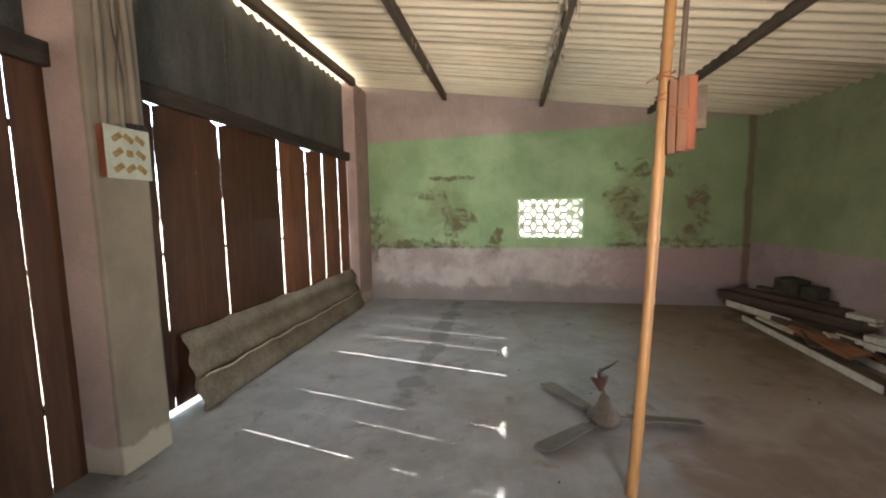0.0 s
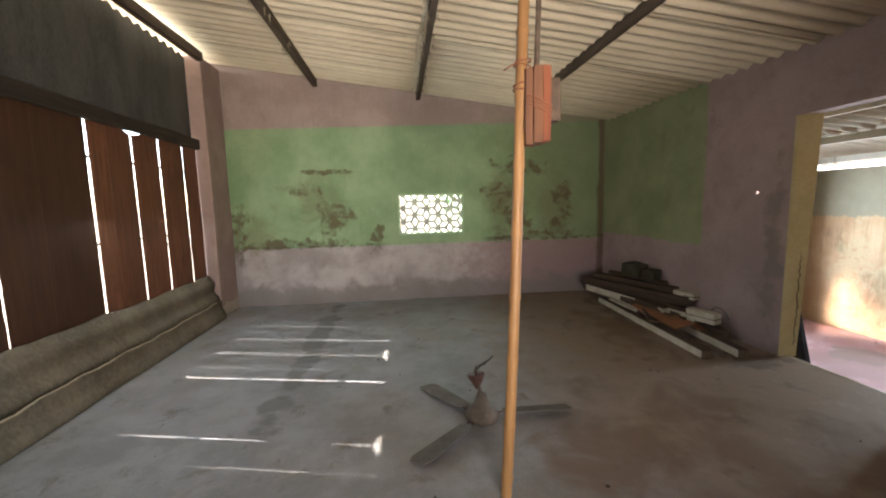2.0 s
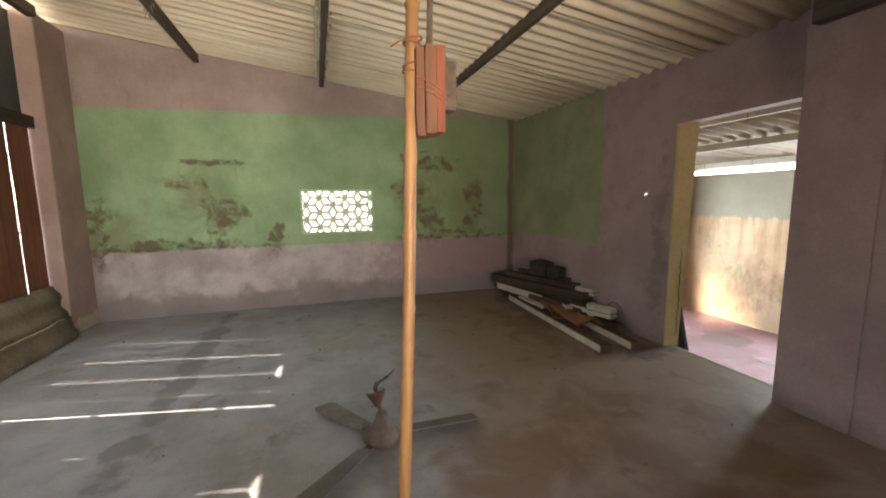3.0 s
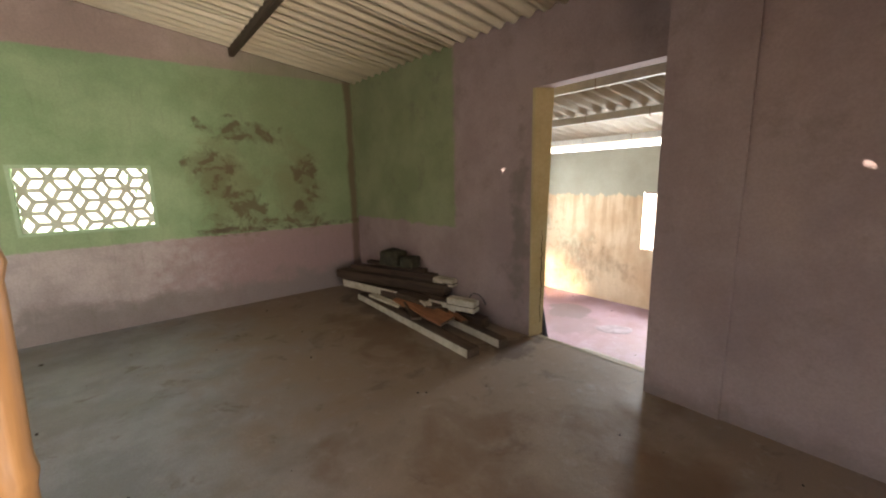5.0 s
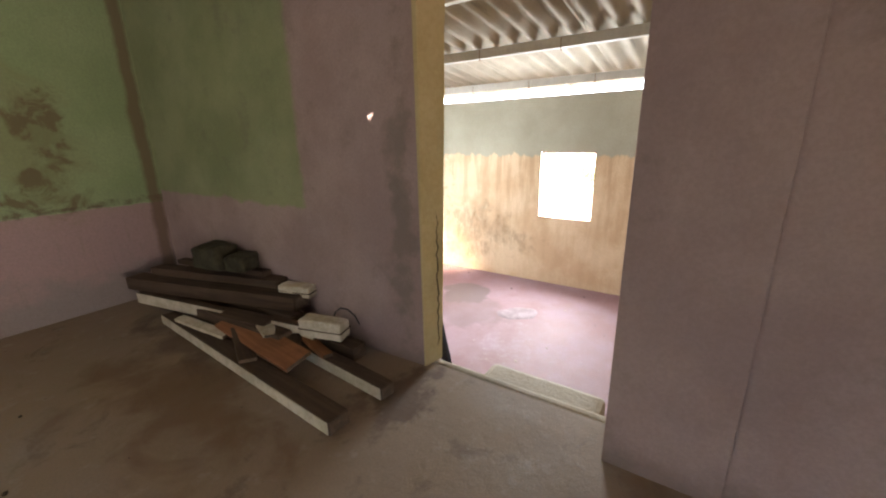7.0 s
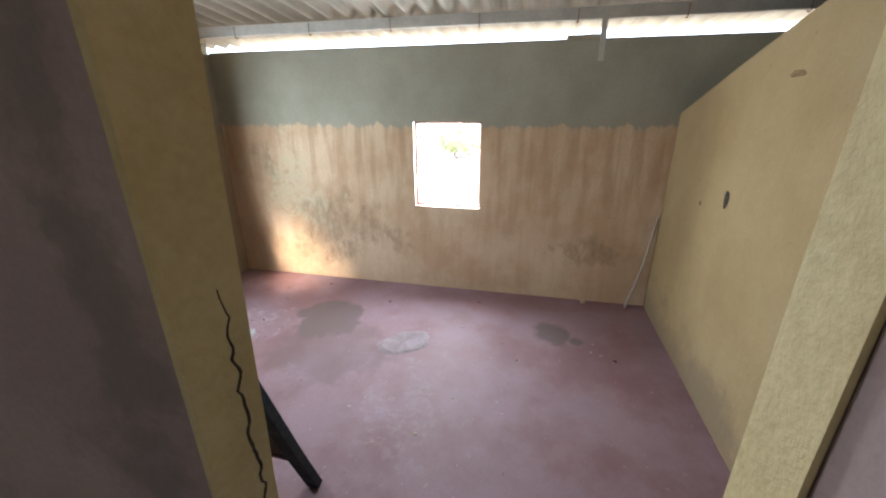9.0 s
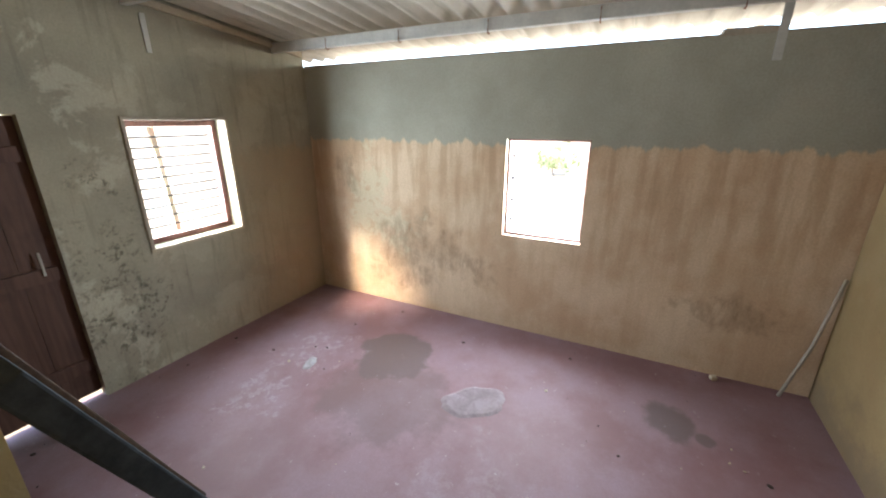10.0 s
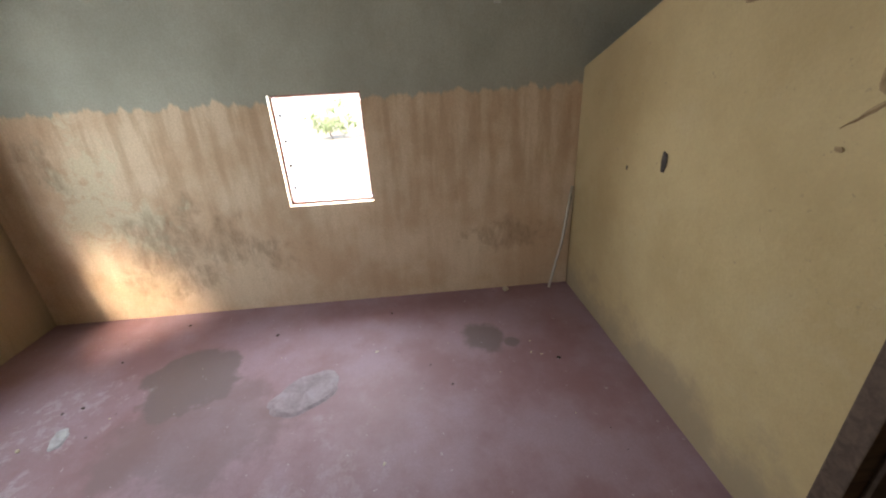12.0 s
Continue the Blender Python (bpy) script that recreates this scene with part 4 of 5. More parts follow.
def tied_blocks():
    top = tagged(new("wooden_block"), "red-brown wooden block wired to the bamboo pole", "block")
    top.location = (0.812, 1.665, 1.675)
    bm = one_box(0.020, 0.055, -0.048, 0.10, 0.0, 0.315, bevel=0.004)
    part("block", rough_edges(bm, 3, 0.004, 9), M_BLOCK, top)
    # one block: its dimmer left face is put in as browner slices
    bm = one_box(-0.022, 0.0195, -0.047, 0.10, -0.004, 0.318, bevel=0.004)
    part("middle_slice", rough_edges(bm, 3, 0.004, 8, 2), M_BLOCK_DIM, top, "middle of the block in its less lit tone")
    bm = one_box(-0.056, -0.0225, -0.040, 0.10, -0.014, 0.305, bevel=0.004)
    part("side_slice", rough_edges(bm, 3, 0.004, 8), M_BLOCK_DIM, top, "left side of the block in its less lit tone")
    bm = one_box(0.056, 0.125, 0.02, 0.11, 0.10, 0.29, bevel=0.008)
    part("back_block", rough_edges(bm, 2, 0.003, 8), M_BEAM, top, "small dark wooden block")
    for k, z in enumerate((0.13, 0.15, 0.165)):
        pts = [(-0.056, -0.05, z + 0.03), (0.0, -0.051, z + 0.01), (0.056, -0.05, z - 0.02), (0.057, 0.10, z - 0.01)]
        part("binding_wire", tube(bmesh.new(), [Vector(p) for p in pts], 0.0025, 5), M_RUST, top, "rusty binding wire")
    rod = tagged(part("iron_rod", tube(bmesh.new(), [(0.0, 0.0, 0.0), (0.012, 0.0, 0.4), (0.035, 0.01, 1.0)], [0.013, 0.012, 0.010], 8), M_BEAM), "thin dark rod hanging beside the bamboo pole", "rod")
    rod.location = (0.828, 1.70, 1.96)
    return top


def ceiling_fan():
    """A taken-down ceiling fan standing on its motor, three blades spread over the floor."""
    top = tagged(new("ceiling_fan"), "dusty brown ceiling fan taken down onto the floor", "fan")
    top.location = (0.69, 2.33, 0.0)
    bm = bmesh.new()
    prof = [(0.0, 0.0), (0.075, 0.0), (0.10, 0.018), (0.108, 0.04), (0.10, 0.062), (0.075, 0.085), (0.055, 0.115), (0.042, 0.15), (0.030, 0.185), (0.0, 0.19)]
    lathe(bm, prof, 24)
    part("motor", bm, M_FAN, top, smooth=True)
    part("rod", tube(bmesh.new(), [(0, 0, 0.18), (-0.015, 0.03, 0.23)], 0.013, 10), M_FAN, top)
    bm = bmesh.new()
    lathe(bm, [(0.0, 0.0), (0.016, 0.0), (0.026, 0.025), (0.054, 0.075), (0.060, 0.094), (0.053, 0.098), (0.0, 0.085)], 20)
    cup = part("canopy", bm, M_FANDARK, top, "dark brown canopy cup", smooth=True)
    cup.matrix_local = pose(-0.016, 0.034, 0.205, -12, -6, 0)
    shackle = part("shackle", tube(bmesh.new(), [(-0.02, 0.05, 0.27), (-0.026, 0.06, 0.32), (-0.018, 0.055, 0.345)], 0.012, 8), M_FANDARK, top)
    for k in range(3):
        pts = [Vector((-0.022, 0.056, 0.31)), Vector((0.0, 0.05 + 0.01 * k, 0.345)), Vector((0.04 + 0.012 * k, 0.06, 0.36 + 0.012 * k)), Vector((0.075 + 0.01 * k, 0.07, 0.385 + 0.01 * k))]
        part("wire", tube(bmesh.new(), pts, 0.004, 6), M_WIRE, shackle, "frayed supply wire")
    for ang, tilt, lift in ((124, -6, 0.03), (222, 4, 0.03), (1, -26, 0.045)):
        m = pose(0, 0, lift, 0, 0, ang) @ pose(0, 0, 0, tilt, 0, 0)
        bm = bmesh.new()
        box(bm, 0.085, 0.19, -0.022, 0.022, 0.0, 0.007, bevel=0.002)
        arm = bm
        bm = bmesh.new()
        n, lo, hi = 12, [], []
        for i in range(n + 1):
            f = i / n
            x = 0.15 + 0.45 * f
            w = 0.055 + 0.022 * f if f < 0.93 else 0.055
            for s, row in ((-1, lo), (1, hi)):
                z = 0.006 + s * 0.012 - 0.010 * f
                row.append((bm.verts.new((x, s * w, z)), bm.verts.new((x, s * w, z + 0.004))))
        for i in range(n):
            a, b, c, d = lo[i], lo[i + 1], hi[i + 1], hi[i]
            bm.faces.new((a[0], b[0], c[0], d[0]))
            bm.faces.new((a[1], b[1], c[1], d[1]))
            bm.faces.new((a[0], b[0], b[1], a[1]))
            bm.faces.new((d[0], c[0], c[1], d[1]))
        bm.faces.new((lo[0][0], hi[0][0], hi[0][1], lo[0][1]))
        bm.faces.new((lo[n][0], hi[n][0], hi[n][1], lo[n][1]))
        blade = part("blade", bm, M_FAN, top)
        blade.matrix_local = m
        part("blade_arm", arm, M_FANDARK, blade, "dark blade bracket")
    return top


def lathe(bm, prof, sides):
    rings = []
    for r, z in prof:
        if r < 1e-6:
            rings.append([bm.verts.new((0, 0, z))])
        else:
            rings.append([bm.verts.new((r * math.cos(k * math.tau / sides), r * math.sin(k * math.tau / sides), z)) for k in range(sides)])
    for a, b in zip(rings, rings[1:]):
        for k in range(sides):
            k2 = (k + 1) % sides
            if len(a) == 1 and len(b) > 1:
                bm.faces.new((a[0], b[k], b[k2]))
            elif len(b) == 1 and len(a) > 1:
                bm.faces.new((a[k], a[k2], b[0]))
            elif len(a) > 1:
                bm.faces.new((a[k], a[k2], b[k2], b[k]))
    return bm


def timber(name, a, b, w, h, material, label, roll=0.0, paint=None, seed=0, category="timber"):
    """A squared timber from a to b (centres of its ends), its near side painted where paint is given."""
    a, b = Vector(a), Vector(b)
    d = b - a
    m = Matrix.Translation((a + b) / 2) @ d.to_track_quat("Y", "Z").to_matrix().to_4x4() @ pose(0, 0, 0, 0, roll, 0)
    top = tagged(new(name), label, category, group="timber heap")
    top.matrix_world = m
    bm = one_box(-w / 2, w / 2, -d.length / 2, d.length / 2, -h / 2, h / 2, bevel=min(w, h) * 0.08)
    part("beam", rough_edges(bm, 3, 0.004, 5, seed), material, top)
    for s, tag in ((-1, "end_face"), (1, "end_face")):
        e = s * (d.length / 2 + 0.002)
        bm = one_box(-w * 0.46, w * 0.46, min(e, e + 0.003 * s), max(e, e + 0.003 * s), -h * 0.44, h * 0.44)
        part(tag, bm, M_ENDWOOD, top, "paler sawn end")
    if paint:
        bm = one_box(-w / 2 - 0.006, -w / 2 - 0.001, -d.length / 2 + 0.005, d.length / 2, -h / 2 + 0.006, h / 2 - 0.004)
        part("painted_face", rough_edges(bm, 4, 0.0025, 7, seed), paint, top, "flaking white paint")
    return top


def timber_heap():
    timber("timber", (2.865, 2.985, 0.042), (2.985, 5.0, 0.042), 0.12, 0.075, M_OLDWOOD, "old timber with one white painted side on the floor", paint=M_WHITE, seed=1)
    timber("timber", (3.17, 2.95, 0.042), (3.26, 4.1, 0.042), 0.09, 0.075, M_OLDWOOD, "short old timber with one white painted side", paint=M_WHITE, seed=2)
    timber("timber", (3.36, 3.35, 0.055), (3.33, 5.4, 0.055), 0.11, 0.10, M_OLDWOOD, "dark old timber on the floor by the wall", seed=3)
    timber("timber", (3.13, 3.75, 0.135), (3.03, 5.55, 0.12), 0.10, 0.09, M_OLDWOOD, "dark old timber on the heap", seed=4)
    timber("timber", (3.30, 3.85, 0.165), (3.20, 5.5, 0.16), 0.11, 0.10, M_OLDWOOD, "dark old timber on the heap", seed=5)
    timber("timber", (3.26, 3.62, 0.155), (2.93, 5.35, 0.15), 0.05, 0.09, M_OLDWOOD, "narrow board laid across the heap", paint=M_WHITE, seed=6)
    timber("timber", (3.38, 3.9, 0.265), (2.98, 5.55, 0.235), 0.15, 0.10, M_OLDWOOD, "thick dark timber on top of the heap", seed=7)
    timber("timber", (3.42, 4.15, 0.345), (3.12, 5.45, 0.315), 0.12, 0.06, M_OLDWOOD, "dark board on top of the heap", seed=8)
    timber("timber", (3.40, 4.3, 0.395), (3.25, 5.3, 0.375), 0.07, 0.04, M_OLDWOOD, "thin pale-edged lath on top of the heap", seed=9)
    timber("plank", (3.02, 3.48, 0.125), (3.08, 4.35, 0.14), 0.17, 0.025, M_REDWOOD, "red-brown plank end on the heap", roll=-14, seed=10, category="plank")
    timber("plank", (3.07, 3.8, 0.175), (3.14, 4.0, 0.18), 0.10, 0.018, M_WHITE, "small white painted board scrap", roll=10, seed=11, category="plank")
    for k, (x, y, z, turn, long, wide, mat, what) in enumerate((
            (2.98, 3.98, 0.098, 24, 0.42, 0.10, M_OLDWOOD, "short dark board scrap in the heap"), (3.10, 4.12, 0.19, -18, 0.36, 0.12, M_OLDWOOD, "split dark board scrap in the heap"),
            (3.22, 3.60, 0.092, 12, 0.34, 0.07, M_REDWOOD, "red-brown batten scrap in the heap"), (2.96, 4.45, 0.098, -8, 0.5, 0.07, M_WHITE, "short white painted lath in the heap"),
            (3.12, 3.66, 0.11, 40, 0.22, 0.09, M_OLDWOOD, "splintered dark board end in the heap"))):
        d = Vector((math.sin(radians(turn)), math.cos(radians(turn)), 0.0)) * long / 2
        timber("plank", Vector((x, y, z)) - d, Vector((x, y, z + 0.03)) + d, wide, 0.022, mat, what, roll=6 * (-1) ** k, seed=20 + k, category="plank")
    for (x, y, z, rz, l, h), seed in (((3.28, 3.56, 0.205, 16, 0.30, 0.115), 1), ((3.42, 3.98, 0.325, 14, 0.26, 0.075), 2)):
        top = tagged(new("beam_end"), "chipped white painted beam end", "timber", group="timber heap")
        top.matrix_world = pose(x, y, z, 0, 0, rz)
        part("beam", rough_edges(one_box(-0.055, 0.055, -l / 2, l / 2, -h / 2, h / 2, bevel=0.014), 3, 0.007, 11, seed), M_WHITE, top)
        part("split", one_box(-0.058, 0.058, -l / 2 - 0.004, l / 2, -0.007, 0.0), M_OLDWOOD, top, "dark split in the beam end")
    bent = [Vector((3.40, 3.5 + 0.02 * math.sin(k), 0.20 + 0.10 * math.sin(k * 0.6))) + Vector((0.03 * math.cos(k * 0.6), -0.10 * math.cos(k * 0.6), 0)) for k in range(7)]
    tagged(part("wire_loop", tube(bmesh.new(), bent, 0.005, 6), M_WIRE), "bent black wire on the timber heap", "wire", group="timber heap")
    def bundle(x, y, z, wide, long, high, turn, label, seed):
        """A stuffed sack squared off by lying: a rounded box with sagging, creased sides."""
        bm = rough_edges(one_box(-wide / 2, wide / 2, -long / 2, long / 2, 0, high, bevel=0.035), 4, 0.008, 9, seed)
        for v in bm.verts:
            v.co.x += (0.20 * v.co.z if v.co.x > 0 else -0.05 * v.co.z) + 0.010 * noise.noise(v.co * 14)
            v.co.y *= 1.0 - 0.9 * v.co.z
            v.co.z = max(0.0, v.co.z + 0.014 * noise.noise(v.co * 8 + Vector((seed, 0, 0))) * (v.co.z > 0.03))
        tagged(part("sack", bm, M_SACK, smooth=True), label, "sack", group="timber heap").matrix_world = pose(x, y, z, 0, 0, turn)

    bundle(3.26, 4.74, 0.412, 0.19, 0.30, 0.175, 10, "dark green folded sack on top of the timber heap", 3)
    bundle(3.31, 4.47, 0.418, 0.15, 0.20, 0.125, 14, "small dark bundle on top of the timber heap", 8)


def switch_board():
    """Wooden box on the column with a white plate of empty switch openings."""
    top = tagged(new("switch_board"), "wooden switch board with a white plate and empty openings", "switch board")
    top.location = (-2.0, 1.537, 1.754)
    part("box", one_box(0.0, 0.052, -0.125, 0.115, -0.13, 0.13, bevel=0.004), M_BLOCK, top, "red-brown wooden box")
    plate = part("plate", one_box(0.0525, 0.059, -0.13, 0.12, -0.135, 0.135, bevel=0.003), M_PLATE, top, "white plastic plate")
    for i in range(3):
        for j in range(3):
            if (i, j) == (1, 1):
                w, h, a = 0.018, 0.018, 0
            else:
                w, h, a = 0.029, 0.015, (36 if i == 0 or (i, j) == (1, 2) else -36)
            bm = one_box(-0.001, 0.002, -w, w, -h, h, bevel=0.001)
            part("opening", bm, M_OCHRE, plate, "ochre bare opening").matrix_local = pose(0.0600, -0.068 + 0.064 * i, 0.078 - 0.078 * j, a, 0, 0)
    for k, y in enumerate((1.46, 1.55, 1.618)):
        pts = [Vector((-1.993, y + 0.012 * math.sin(z * 3 + k), z)) for z in (3.2, 3.0, 2.8, 2.6, 2.4, 2.2, 2.05, 1.90)]
        tagged(part("conduit", tube(bmesh.new(), pts, (0.016, 0.012, 0.018)[k], 10), M_COLUMN, smooth=True), "painted-over conduit down the column", "conduit", group="conduits")
    bm = bmesh.new()
    for k in range(4):
        box(bm, -0.012 + 0.01 * k, 0.004 + 0.01 * k, -0.03 + 0.03 * k, 0.0 + 0.03 * k, 0.0, 0.03, bevel=0.003)
    tagged(part("connector", bm, M_IRON), "black cable connector above the switch board", "connector").location = (-1.990, 1.578, 1.897)


lattice()
bamboo_pole()
tied_blocks()
ceiling_fan()
timber_heap()
switch_board()


# ---------------------------------------------------------------- things of the second room
def barred_window(name, axis, a0, a1, z0, z1, face, outward, bars, frame_mat, trim, label):
    """A wooden frame in an opening, with horizontal iron bars; face: the wall's inner face, outward: +1."""
    top = setting(new(name), label, "window")
    put = (lambda t0, t1, u0, u1, v0, v1, bv=0.0: one_box(u0, u1, t0, t1, v0, v1, bevel=bv)) if axis == 1 else (lambda t0, t1, u0, u1, v0, v1, bv=0.0: one_box(t0, t1, u0, u1, v0, v1, bevel=bv))
    w, d0, d1 = (0.048 if trim else 0.018), face + (0.11 if trim else 0.06) * outward, face + (0.18 if trim else 0.15) * outward
    for u0, u1, v0, v1 in ((a0 + 0.002, a1 - 0.002, z0 + 0.002, z0 + w), (a0 + 0.002, a1 - 0.002, z1 - w, z1 - 0.002), (a0 + 0.002, a0 + w, z0 + w, z1 - w), (a1 - w, a1 - 0.002, z0 + w, z1 - w)):
        part("frame_bar", put(min(d0, d1), max(d0, d1), u0, u1, v0, v1, 0.004), frame_mat, top)
    if trim:
        t = 0.025
        for u0, u1, v0, v1, mat in ((a0 - t, a1 + t, z0 - t, z0, M_TRIM), (a0 - t, a1 + t, z1, z1 + t, M_SILL), (a0 - t, a0, z0, z1, M_SILL), (a1, a1 + t, z0, z1, M_TRIM)):
            part("trim", put(face - 0.014, face - 0.001, u0, u1, v0, v1, 0.003), mat, top, "cream plaster edging" if mat == M_TRIM else "grey plaster edging")
    mid = (d0 + d1) / 2
    for k in range(bars):
        z = z0 + w + (z1 - z0 - 2 * w) * (k + 1) / (bars + 1)
        pts = [(a0 + w, mid, z), (a1 - w, mid, z)] if axis == 1 else [(mid, a0 + w, z), (mid, a1 - w, z)]
        part("bar", tube(bmesh.new(), [Vector(p) for p in pts], 0.0075, 6), M_IRON, top)
    return top, mid


win, mid = barred_window("window_1", 1, 5.13, 5.88, 0.345, 1.285, R2_LEFT, 1, 10, M_FRAME, True, "barred window in a red-brown frame with cream edging")
part("mullion", one_box(-0.02, 0.02, 0.0, 0.03, -0.42, 0.42, bevel=0.003), M_TRIM, win, "pale wooden shutter stile").matrix_local = pose(5.42, mid + 0.05, 0.815, 0, -3, 0)
win, mid = barred_window("window_2", 0, 2.81, 3.49, 0.29, 1.135, R2_BACK, 1, 0, M_FRAME, False, "small open window with a narrow red-brown frame")
for z in (0.42, 0.60, 0.79, 0.98):
    part("hinge_pin", one_box(mid - 0.04, mid - 0.025, 3.425, 3.45, z, z + 0.02), M_IRON, win)


def plank_door():
    """The closed outer door of the second room, with daylight under it."""
    top = setting(new("door_1"), "closed dark brown plank door with light under it", "door")
    y0, y1 = R2_LEFT + 0.05, R2_LEFT + 0.085
    for k in range(4):
        a = 3.803 + 0.199 * k
        part("plank", one_box(a, a + 0.1975, y0, y1, R2_Z + 0.045, 1.31, bevel=0.002), M_DOOR, top)
    for z in (-0.40, 0.30, 1.05):
        part("ledge", one_box(3.83, 4.57, y0 - 0.022, y0 - 0.001, z, z + 0.09, bevel=0.004), M_DOOR, top)
    part("bolt", tube(bmesh.new(), [Vector((4.50, y0 - 0.03, 0.35)), Vector((4.50, y0 - 0.03, 0.50))], 0.007, 8), M_STEEL, top, "pale steel bolt")
    return top


plank_door()


def old_frame():
    """An old door leaf leaning against the dividing wall, standing on its stiles."""
    top = tagged(new("door_leaf"), "old door leaf with a cream panel leaning against the wall", "door leaf")
    top.matrix_world = pose(4.36, 3.30, R2_Z, 0, -22, 0) @ pose(0, 0, 0, 5.5, 0, 0)
    wide, high = 2.15, 1.735
    part("lower_rail", rough_edges(one_box(-0.02, 0.02, 0.071, wide - 0.071, 0.36, 0.41, bevel=0.005), 3, 0.004, 6), M_OLDWOOD, top, "dark brown lower rail")
    part("bead", rough_edges(one_box(0.004, 0.022, 0.071, wide - 0.071, 0.422, 0.442, bevel=0.003), 3, 0.003, 6), M_OLDWOOD, top, "dark brown bead along the panel")
    part("panel", one_box(-0.008, 0.003, 0.071, wide - 0.071, 0.411, 1.56), M_CREAM, top, "cream painted panel")
    part("back_board", one_box(-0.016, -0.0085, 0.071, wide - 0.071, 0.411, 1.56), M_OLDWOOD, top, "bare dark wooden back")
    part("upper_rail", rough_edges(one_box(-0.02, 0.02, 0.071, wide - 0.071, 1.561, high, bevel=0.005), 3, 0.004, 6), M_BLUE, top, "blue-black painted upper rail")
    for a, paint in ((0.0, M_BLUE), (wide - 0.07, M_OLDWOOD)):
        part("stile", rough_edges(one_box(-0.024, 0.02, a, a + 0.07, -0.095 * a, high, bevel=0.005), 3, 0.004, 6, a), paint, top)
    for a in (0.60, 0.69):
        part("batten", rough_edges(one_box(0.004, 0.045, a, a + 0.065, 0.412, 1.558, bevel=0.004), 3, 0.004, 6, a), M_OLDWOOD, top, "dark brown batten across the panel")
    for a in (0.55, 1.15):
        pts = [(0.024, a, 0.50), (0.034, a + 0.01, 0.44), (0.03, a - 0.02, 0.37), (0.04, a - 0.03, 0.30)]
        part("wire", tube(bmesh.new(), [Vector(p) for p in pts], 0.004, 6), M_WIRE, top, "dangling black wire")
    return top


old_frame()

bm = bmesh.new()
tube(bm, [Vector((6.79, 1.31, R2_Z)), Vector((6.835, 1.20, -0.2)), Vector((6.84, 1.145, 0.30))], 0.012, 8)
tagged(part("pipe", bm, M_PIPE, smooth=True), "thin pale pipe leaning in the corner", "pipe")
bm = bmesh.new()
bmesh.ops.create_icosphere(bm, subdivisions=2, radius=0.028)
for v in bm.verts:
    v.co += v.co * 0.5 * noise.noise(v.co * 40)
    v.co.z = max(v.co.z, -0.018)
tagged(part("stone", bm, M_TRIM), "small pale stone on the floor", "stone").location = (6.80, 1.71, R2_Z + 0.018)


def floor_patch(x, y, rx, ry, turn, label, material, seed):
    bm = bmesh.new()
    mid = bm.verts.new((0, 0, 0.008))
    rim = []
    for k in range(28):
        a = k * math.tau / 28
        r = 1 + 0.22 * noise.noise((math.cos(a) * 1.7, math.sin(a) * 1.7, seed))
        rim.append((bm.verts.new((rx * r * 0.85 * math.cos(a), ry * r * 0.85 * math.sin(a), 0.007)), bm.verts.new((rx * r * math.cos(a), ry * r * math.sin(a), 0.0))))
    for k in range(28):
        a, b = rim[k], rim[(k + 1) % 28]
        bm.faces.new((mid, a[0], b[0]))
        bm.faces.new((a[0], a[1], b[1], b[0]))
    ob = setting(part("floor_patch", bm, material), label, "floor patch")
    ob.matrix_world = pose(x, y, R2_Z + 0.001, 0, 0, turn)
    return ob


floor_patch(5.56, 4.67, 0.085, 0.045, 20, "white splash of lime on the floor", M_LIME, 7.0)
floor_patch(5.74, 3.28, 0.24, 0.15, -50, "pale raised cement patch on the floor", M_PATCH, 3.0)


def crumbs(n, x0, x1, y0, y1, z, label, material, seed):
    """Loose bits of plaster and dirt strewn over a floor."""
    rnd = random.Random(seed)
    bm = bmesh.new()
    for _ in range(n):
        r = 0.003 + 0.010 * rnd.random() ** 3
        m = Matrix.Translation((rnd.uniform(x0, x1), rnd.uniform(y0, y1), z + r * 0.4)) @ Matrix.Rotation(rnd.random() * 6, 4, "Z") @ Matrix.Diagonal((1.5, 1, 0.5, 1))
        bmesh.ops.create_icosphere(bm, subdivisions=1, radius=r, matrix=m)
    tagged(part("debris", bm, material), label, "debris", kind="stuff")


crumbs(45, 3.9, 6.8, 1.3, 5.6, R2_Z, "crumbs of dirt on the red floor", M_SOIL, 4)
crumbs(24, 4.2, 6.2, 1.6, 5.2, R2_Z, "white plaster crumbs on the red floor", M_TRIM, 5)
crumbs(70, -2.0, 3.2, 0.2, 5.6, 0.0, "crumbs of dirt on the cement floor", M_SOIL, 6)

bm = bmesh.new()
box(bm, 0, 3.1, -0.03, -0.001, -0.045, 0.0, m=Matrix.Translation((3.75, R2_LEFT, roof2(3.75) + 0.0)) @ pose(0, 0, 0, 0, math.degrees(math.atan(0.1125)), 0))
setting(part("mortar_fillet", rough_edges(bm, 5, 0.006, 7), M_TRIM), "pale mortar fillet between wall and roof sheets", "mortar")

# steel straps holding the purlin, and bricks bedded on the wall top
for x, y, z0, z1, turn in ((6.531, 1.86, 1.60, 1.945, 0), (5.40, R2_LEFT - 0.004, 1.74, 1.99, 0)):
    bm = one_box(-0.004, 0.004, -0.022, 0.022, 0, z1 - z0, bevel=0.001) if turn == 0 and x > 6 else one_box(-0.018, 0.018, -0.003, 0.003, 0, z1 - z0, bevel=0.001)
    ob = tagged(part("strap", bm, M_STEEL), "pale painted steel strap under the purlin", "strap", group="purlin straps")
    ob.matrix_world = pose(x, y, z0)
bm = rough_edges(one_box(R2_BACK + 0.0, R2_BACK + 0.18, 1.80, 2.10, 1.789, 1.835, bevel=0.01), 4, 0.012, 9)
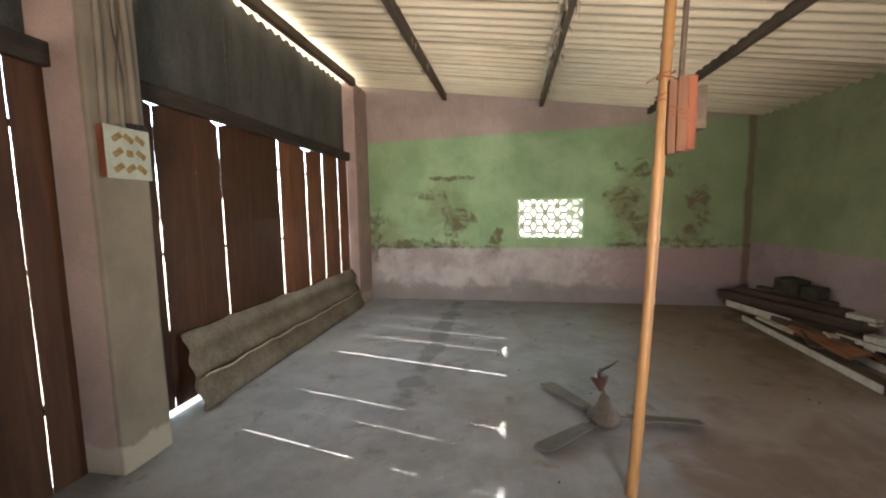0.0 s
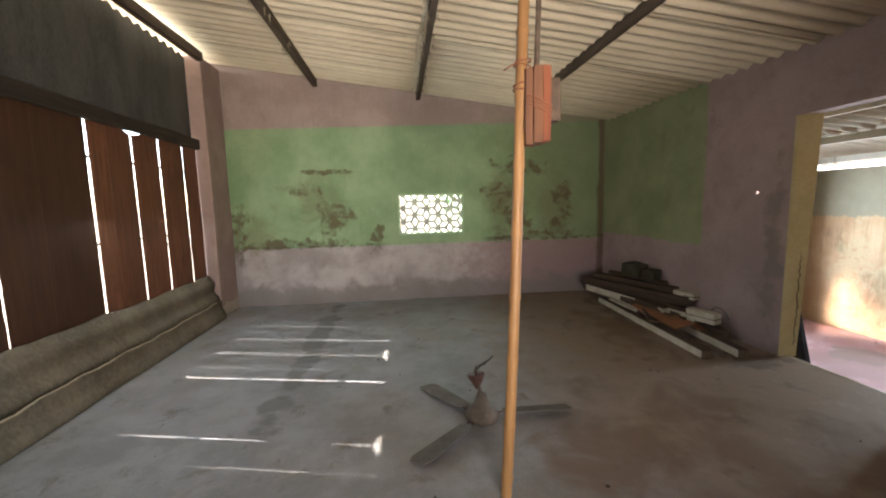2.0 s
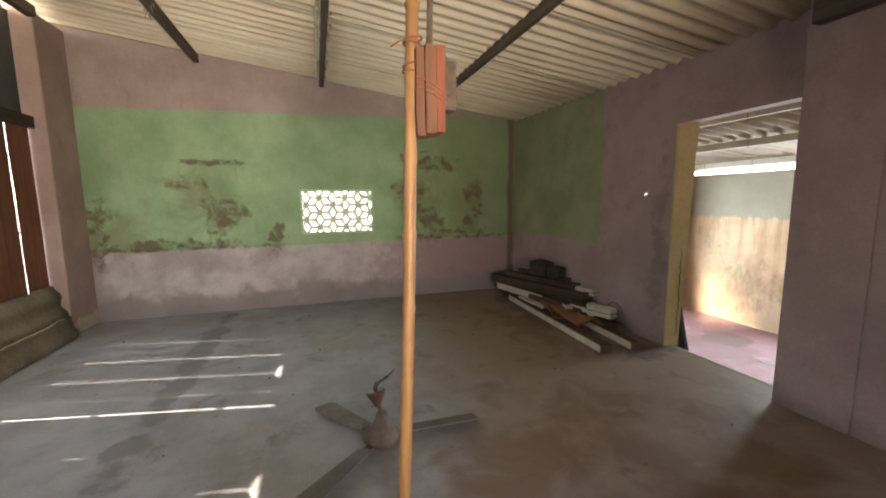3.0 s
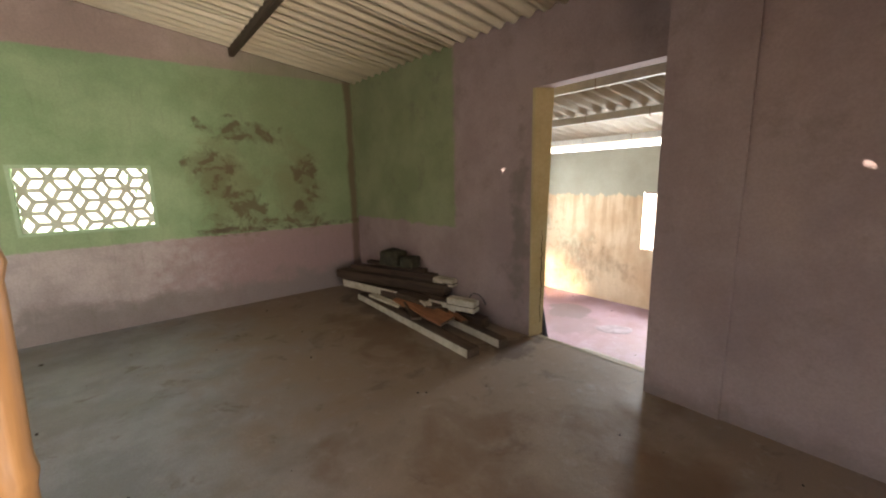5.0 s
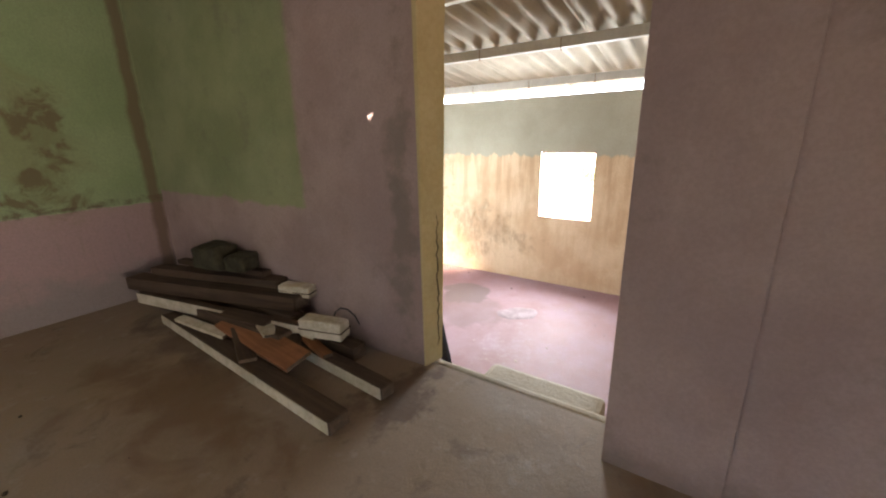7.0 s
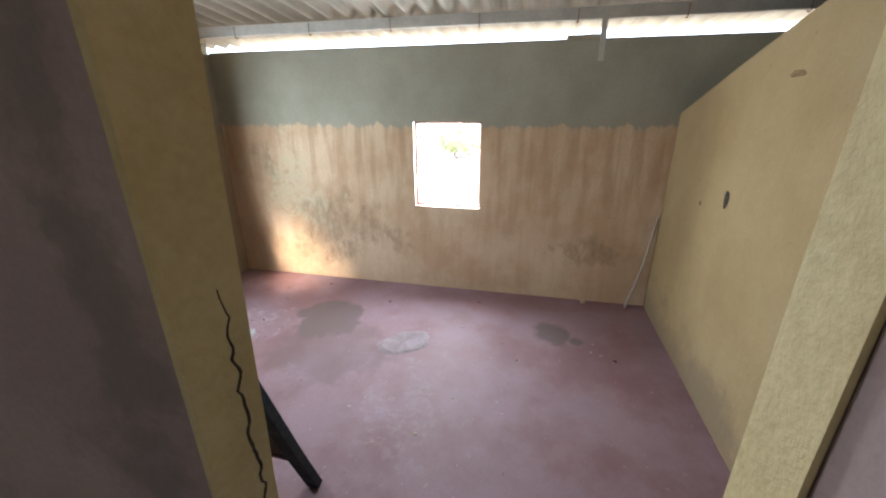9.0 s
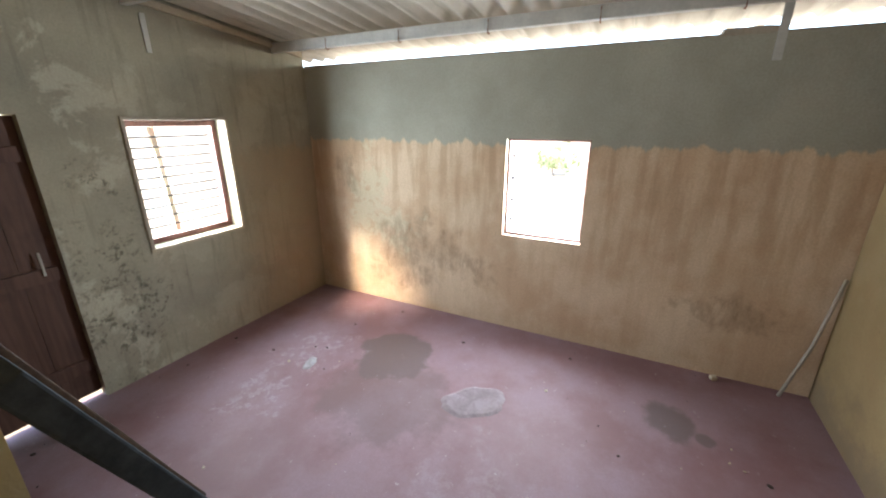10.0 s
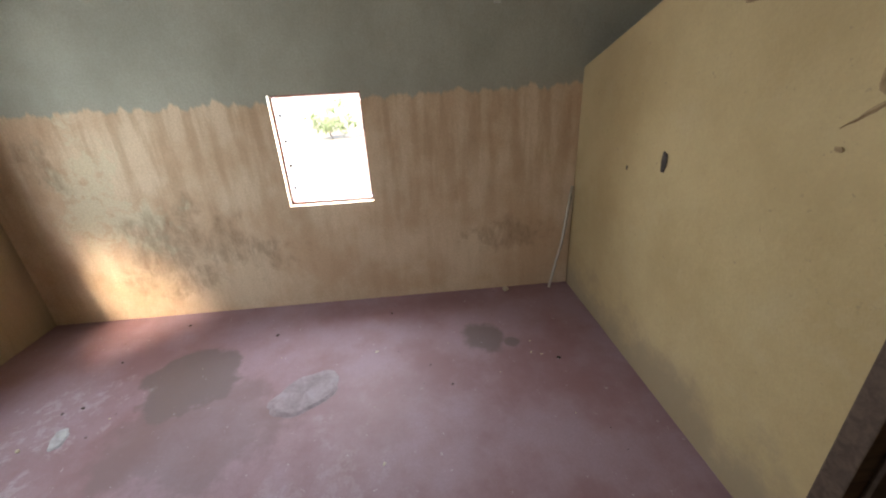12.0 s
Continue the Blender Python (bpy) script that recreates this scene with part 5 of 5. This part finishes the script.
setting(part("wall_top_mortar", bm, M_SILL), "lump of mortar on the wall top", "mortar")
bm = rough_edges(one_box(R2_BACK + 0.002, R2_BACK + 0.19, -1.3, R2_LEFT, 1.788, 1.806, bevel=0.004), 5, 0.010, 6)
setting(part("wall_top", bm, M_SILL), "uneven mortar along the wall top", "mortar")

# marks on the yellow partition
for y_off, x, z, rx, rz in ((0, 5.725, 0.725, 0.028, 0.06), (0, 5.345, 1.416, 0.06, 0.016), (0, 4.873, 0.933, 0.016, 0.009), (0, 6.08, 0.62, 0.010, 0.016), (0, 4.80, 1.14, 0.03, 0.05)):
    bm = bmesh.new()
    lathe(bm, [(0.0, 0.003), (0.8, 0.003), (1.0, 0.0005)], 18)
    for v in bm.verts:
        k = 1 + 0.35 * noise.noise((v.co.x * 2 + x, v.co.y * 2, z))
        v.co = Vector((v.co.x * rx * k, v.co.y * rz * k, v.co.z))
    ob = setting(part("wall_hole", bm, M_SOIL if z < 0.8 else M_SCAR), "ragged dark hole in the yellow plaster" if z < 0.8 else "brown scar in the yellow plaster", "hole")
    ob.matrix_world = pose(x, R2_PART + 0.003, z, -90, 0, 0)

bm = bmesh.new()                # long diagonal gouge in the partition's plaster
rows = []
for k in range(25):
    f = k / 24
    x, z = 4.895 - 0.24 * f, 0.995 + 0.19 * f + 0.008 * noise.noise((f * 9, 4, 0))
    w = 0.001 + 0.014 * math.sin(math.pi * min(1.0, f * 1.15)) * (0.6 + 0.7 * abs(noise.noise((f * 11, 0, 2))))
    rows.append([bm.verts.new(p) for p in ((x, R2_PART + 0.001, z - w), (x, R2_PART + 0.005, z), (x, R2_PART + 0.001, z + w))])
for lo, hi in zip(rows, rows[1:]):
    for i in range(2):
        bm.faces.new((lo[i], lo[i + 1], hi[i + 1], hi[i]))
setting(part("wall_gouge", bm, M_SCAR), "long brown gouge in the yellow plaster", "gouge")

# crack down the door reveal
bm = bmesh.new()
pts = [(3.606 + 0.0003 * k + 0.016 * noise.noise((k * 0.31, 2.2, 0)) + 0.004 * noise.noise((k * 1.3, 7.0, 0)), 0.94 - 0.014 * k) for k in range(61)]
for k in range(60):
    w = 0.0006 + 0.0032 * math.sin(math.pi * (k + 0.5) / 60) * (0.55 + 0.9 * abs(noise.noise((k * 0.4, 0.0, 3.0))))
    (xa, za), (xb, zb) = pts[k], pts[k + 1]
    v = [bm.verts.new(p) for p in ((x, reveal_y(x, z), z) for x, z in ((xa - w, za), (xa + w, za), (xb + w, zb), (xb - w, zb)))]
    u = [bm.verts.new(p.co + Vector((0, 0.004, 0))) for p in v]
    bm.faces.new(v)
    for i in range(4):
        bm.faces.new((v[i], v[(i + 1) % 4], u[(i + 1) % 4], u[i]))
setting(part("crack", bm, M_SOIL), "long dark crack in the yellow reveal", "crack").location.y = -0.0035


# ---------------------------------------------------------------- outside
def tree(x, y, height, spread, seed, label, clump=0.42, leaves=230, leaf=None):
    """A small tree: tapered trunk, limbs, and a ragged crown of single leaves."""
    rnd = random.Random(seed)
    top = tagged(new("tree"), label, "tree")
    top.location = (x, y, G_Z)
    trunk = bmesh.new()
    h = height * 0.45
    tube(trunk, [Vector((0, 0, 0)), Vector((0.06, 0.02, h * 0.5)), Vector((0.0, 0.08, h)), Vector((0.05, 0.1, height * 0.8))], [r * min(1.0, height / 2.0) for r in (0.14, 0.11, 0.08, 0.03)], 9)
    tips = []
    for k in range(9):
        a, z = k * 2.4, h * (0.8 + 0.09 * k)
        end = Vector((math.cos(a) * spread * rnd.uniform(0.5, 0.95), math.sin(a) * spread * rnd.uniform(0.5, 0.95), z + rnd.uniform(0.3, 1.0)))
        tube(trunk, [Vector((0.02, 0.06, z)), (Vector((0.02, 0.06, z)) + end) / 2 + Vector((0, 0, 0.15)), end], [r * min(1.0, height / 2.0) for r in (0.05, 0.035, 0.012)], 6)
        tips += [end, (end + Vector((0, 0, z))) / 2]
    part("trunk", trunk, M_BARK, top)
    verts, faces = [], []
    for c in tips:
        for _ in range(leaves):
            p = c + Vector((rnd.gauss(0, clump), rnd.gauss(0, clump), rnd.gauss(0, clump * 0.75)))
            m = Euler((rnd.random() * 6, rnd.random() * 6, rnd.random() * 6)).to_matrix()
            l = rnd.uniform(0.05, 0.10)
            i = len(verts)
            verts += [p + m @ Vector(q) for q in ((-l, 0, 0), (0, -l * 0.4, 0.01), (l, 0, 0), (0, l * 0.4, 0.01))]
            faces.append((i, i + 1, i + 2, i + 3))
    me = bpy.data.meshes.new("crown")
    me.from_pydata(verts, [], faces)
    me.materials.append(leaf or M_LEAF)
    crown = new("crown", me)
    crown.parent = top
    return top


tree(18.0, 5.2, 0.30, 0.85, 1, "low leafy shrub in the sun outside", 0.10, 40, M_HAZELEAF)
tree(2.6, 13.5, 3.4, 1.6, 2, "leafy green tree behind the lattice window", leaves=60, leaf=M_SUNLEAF)
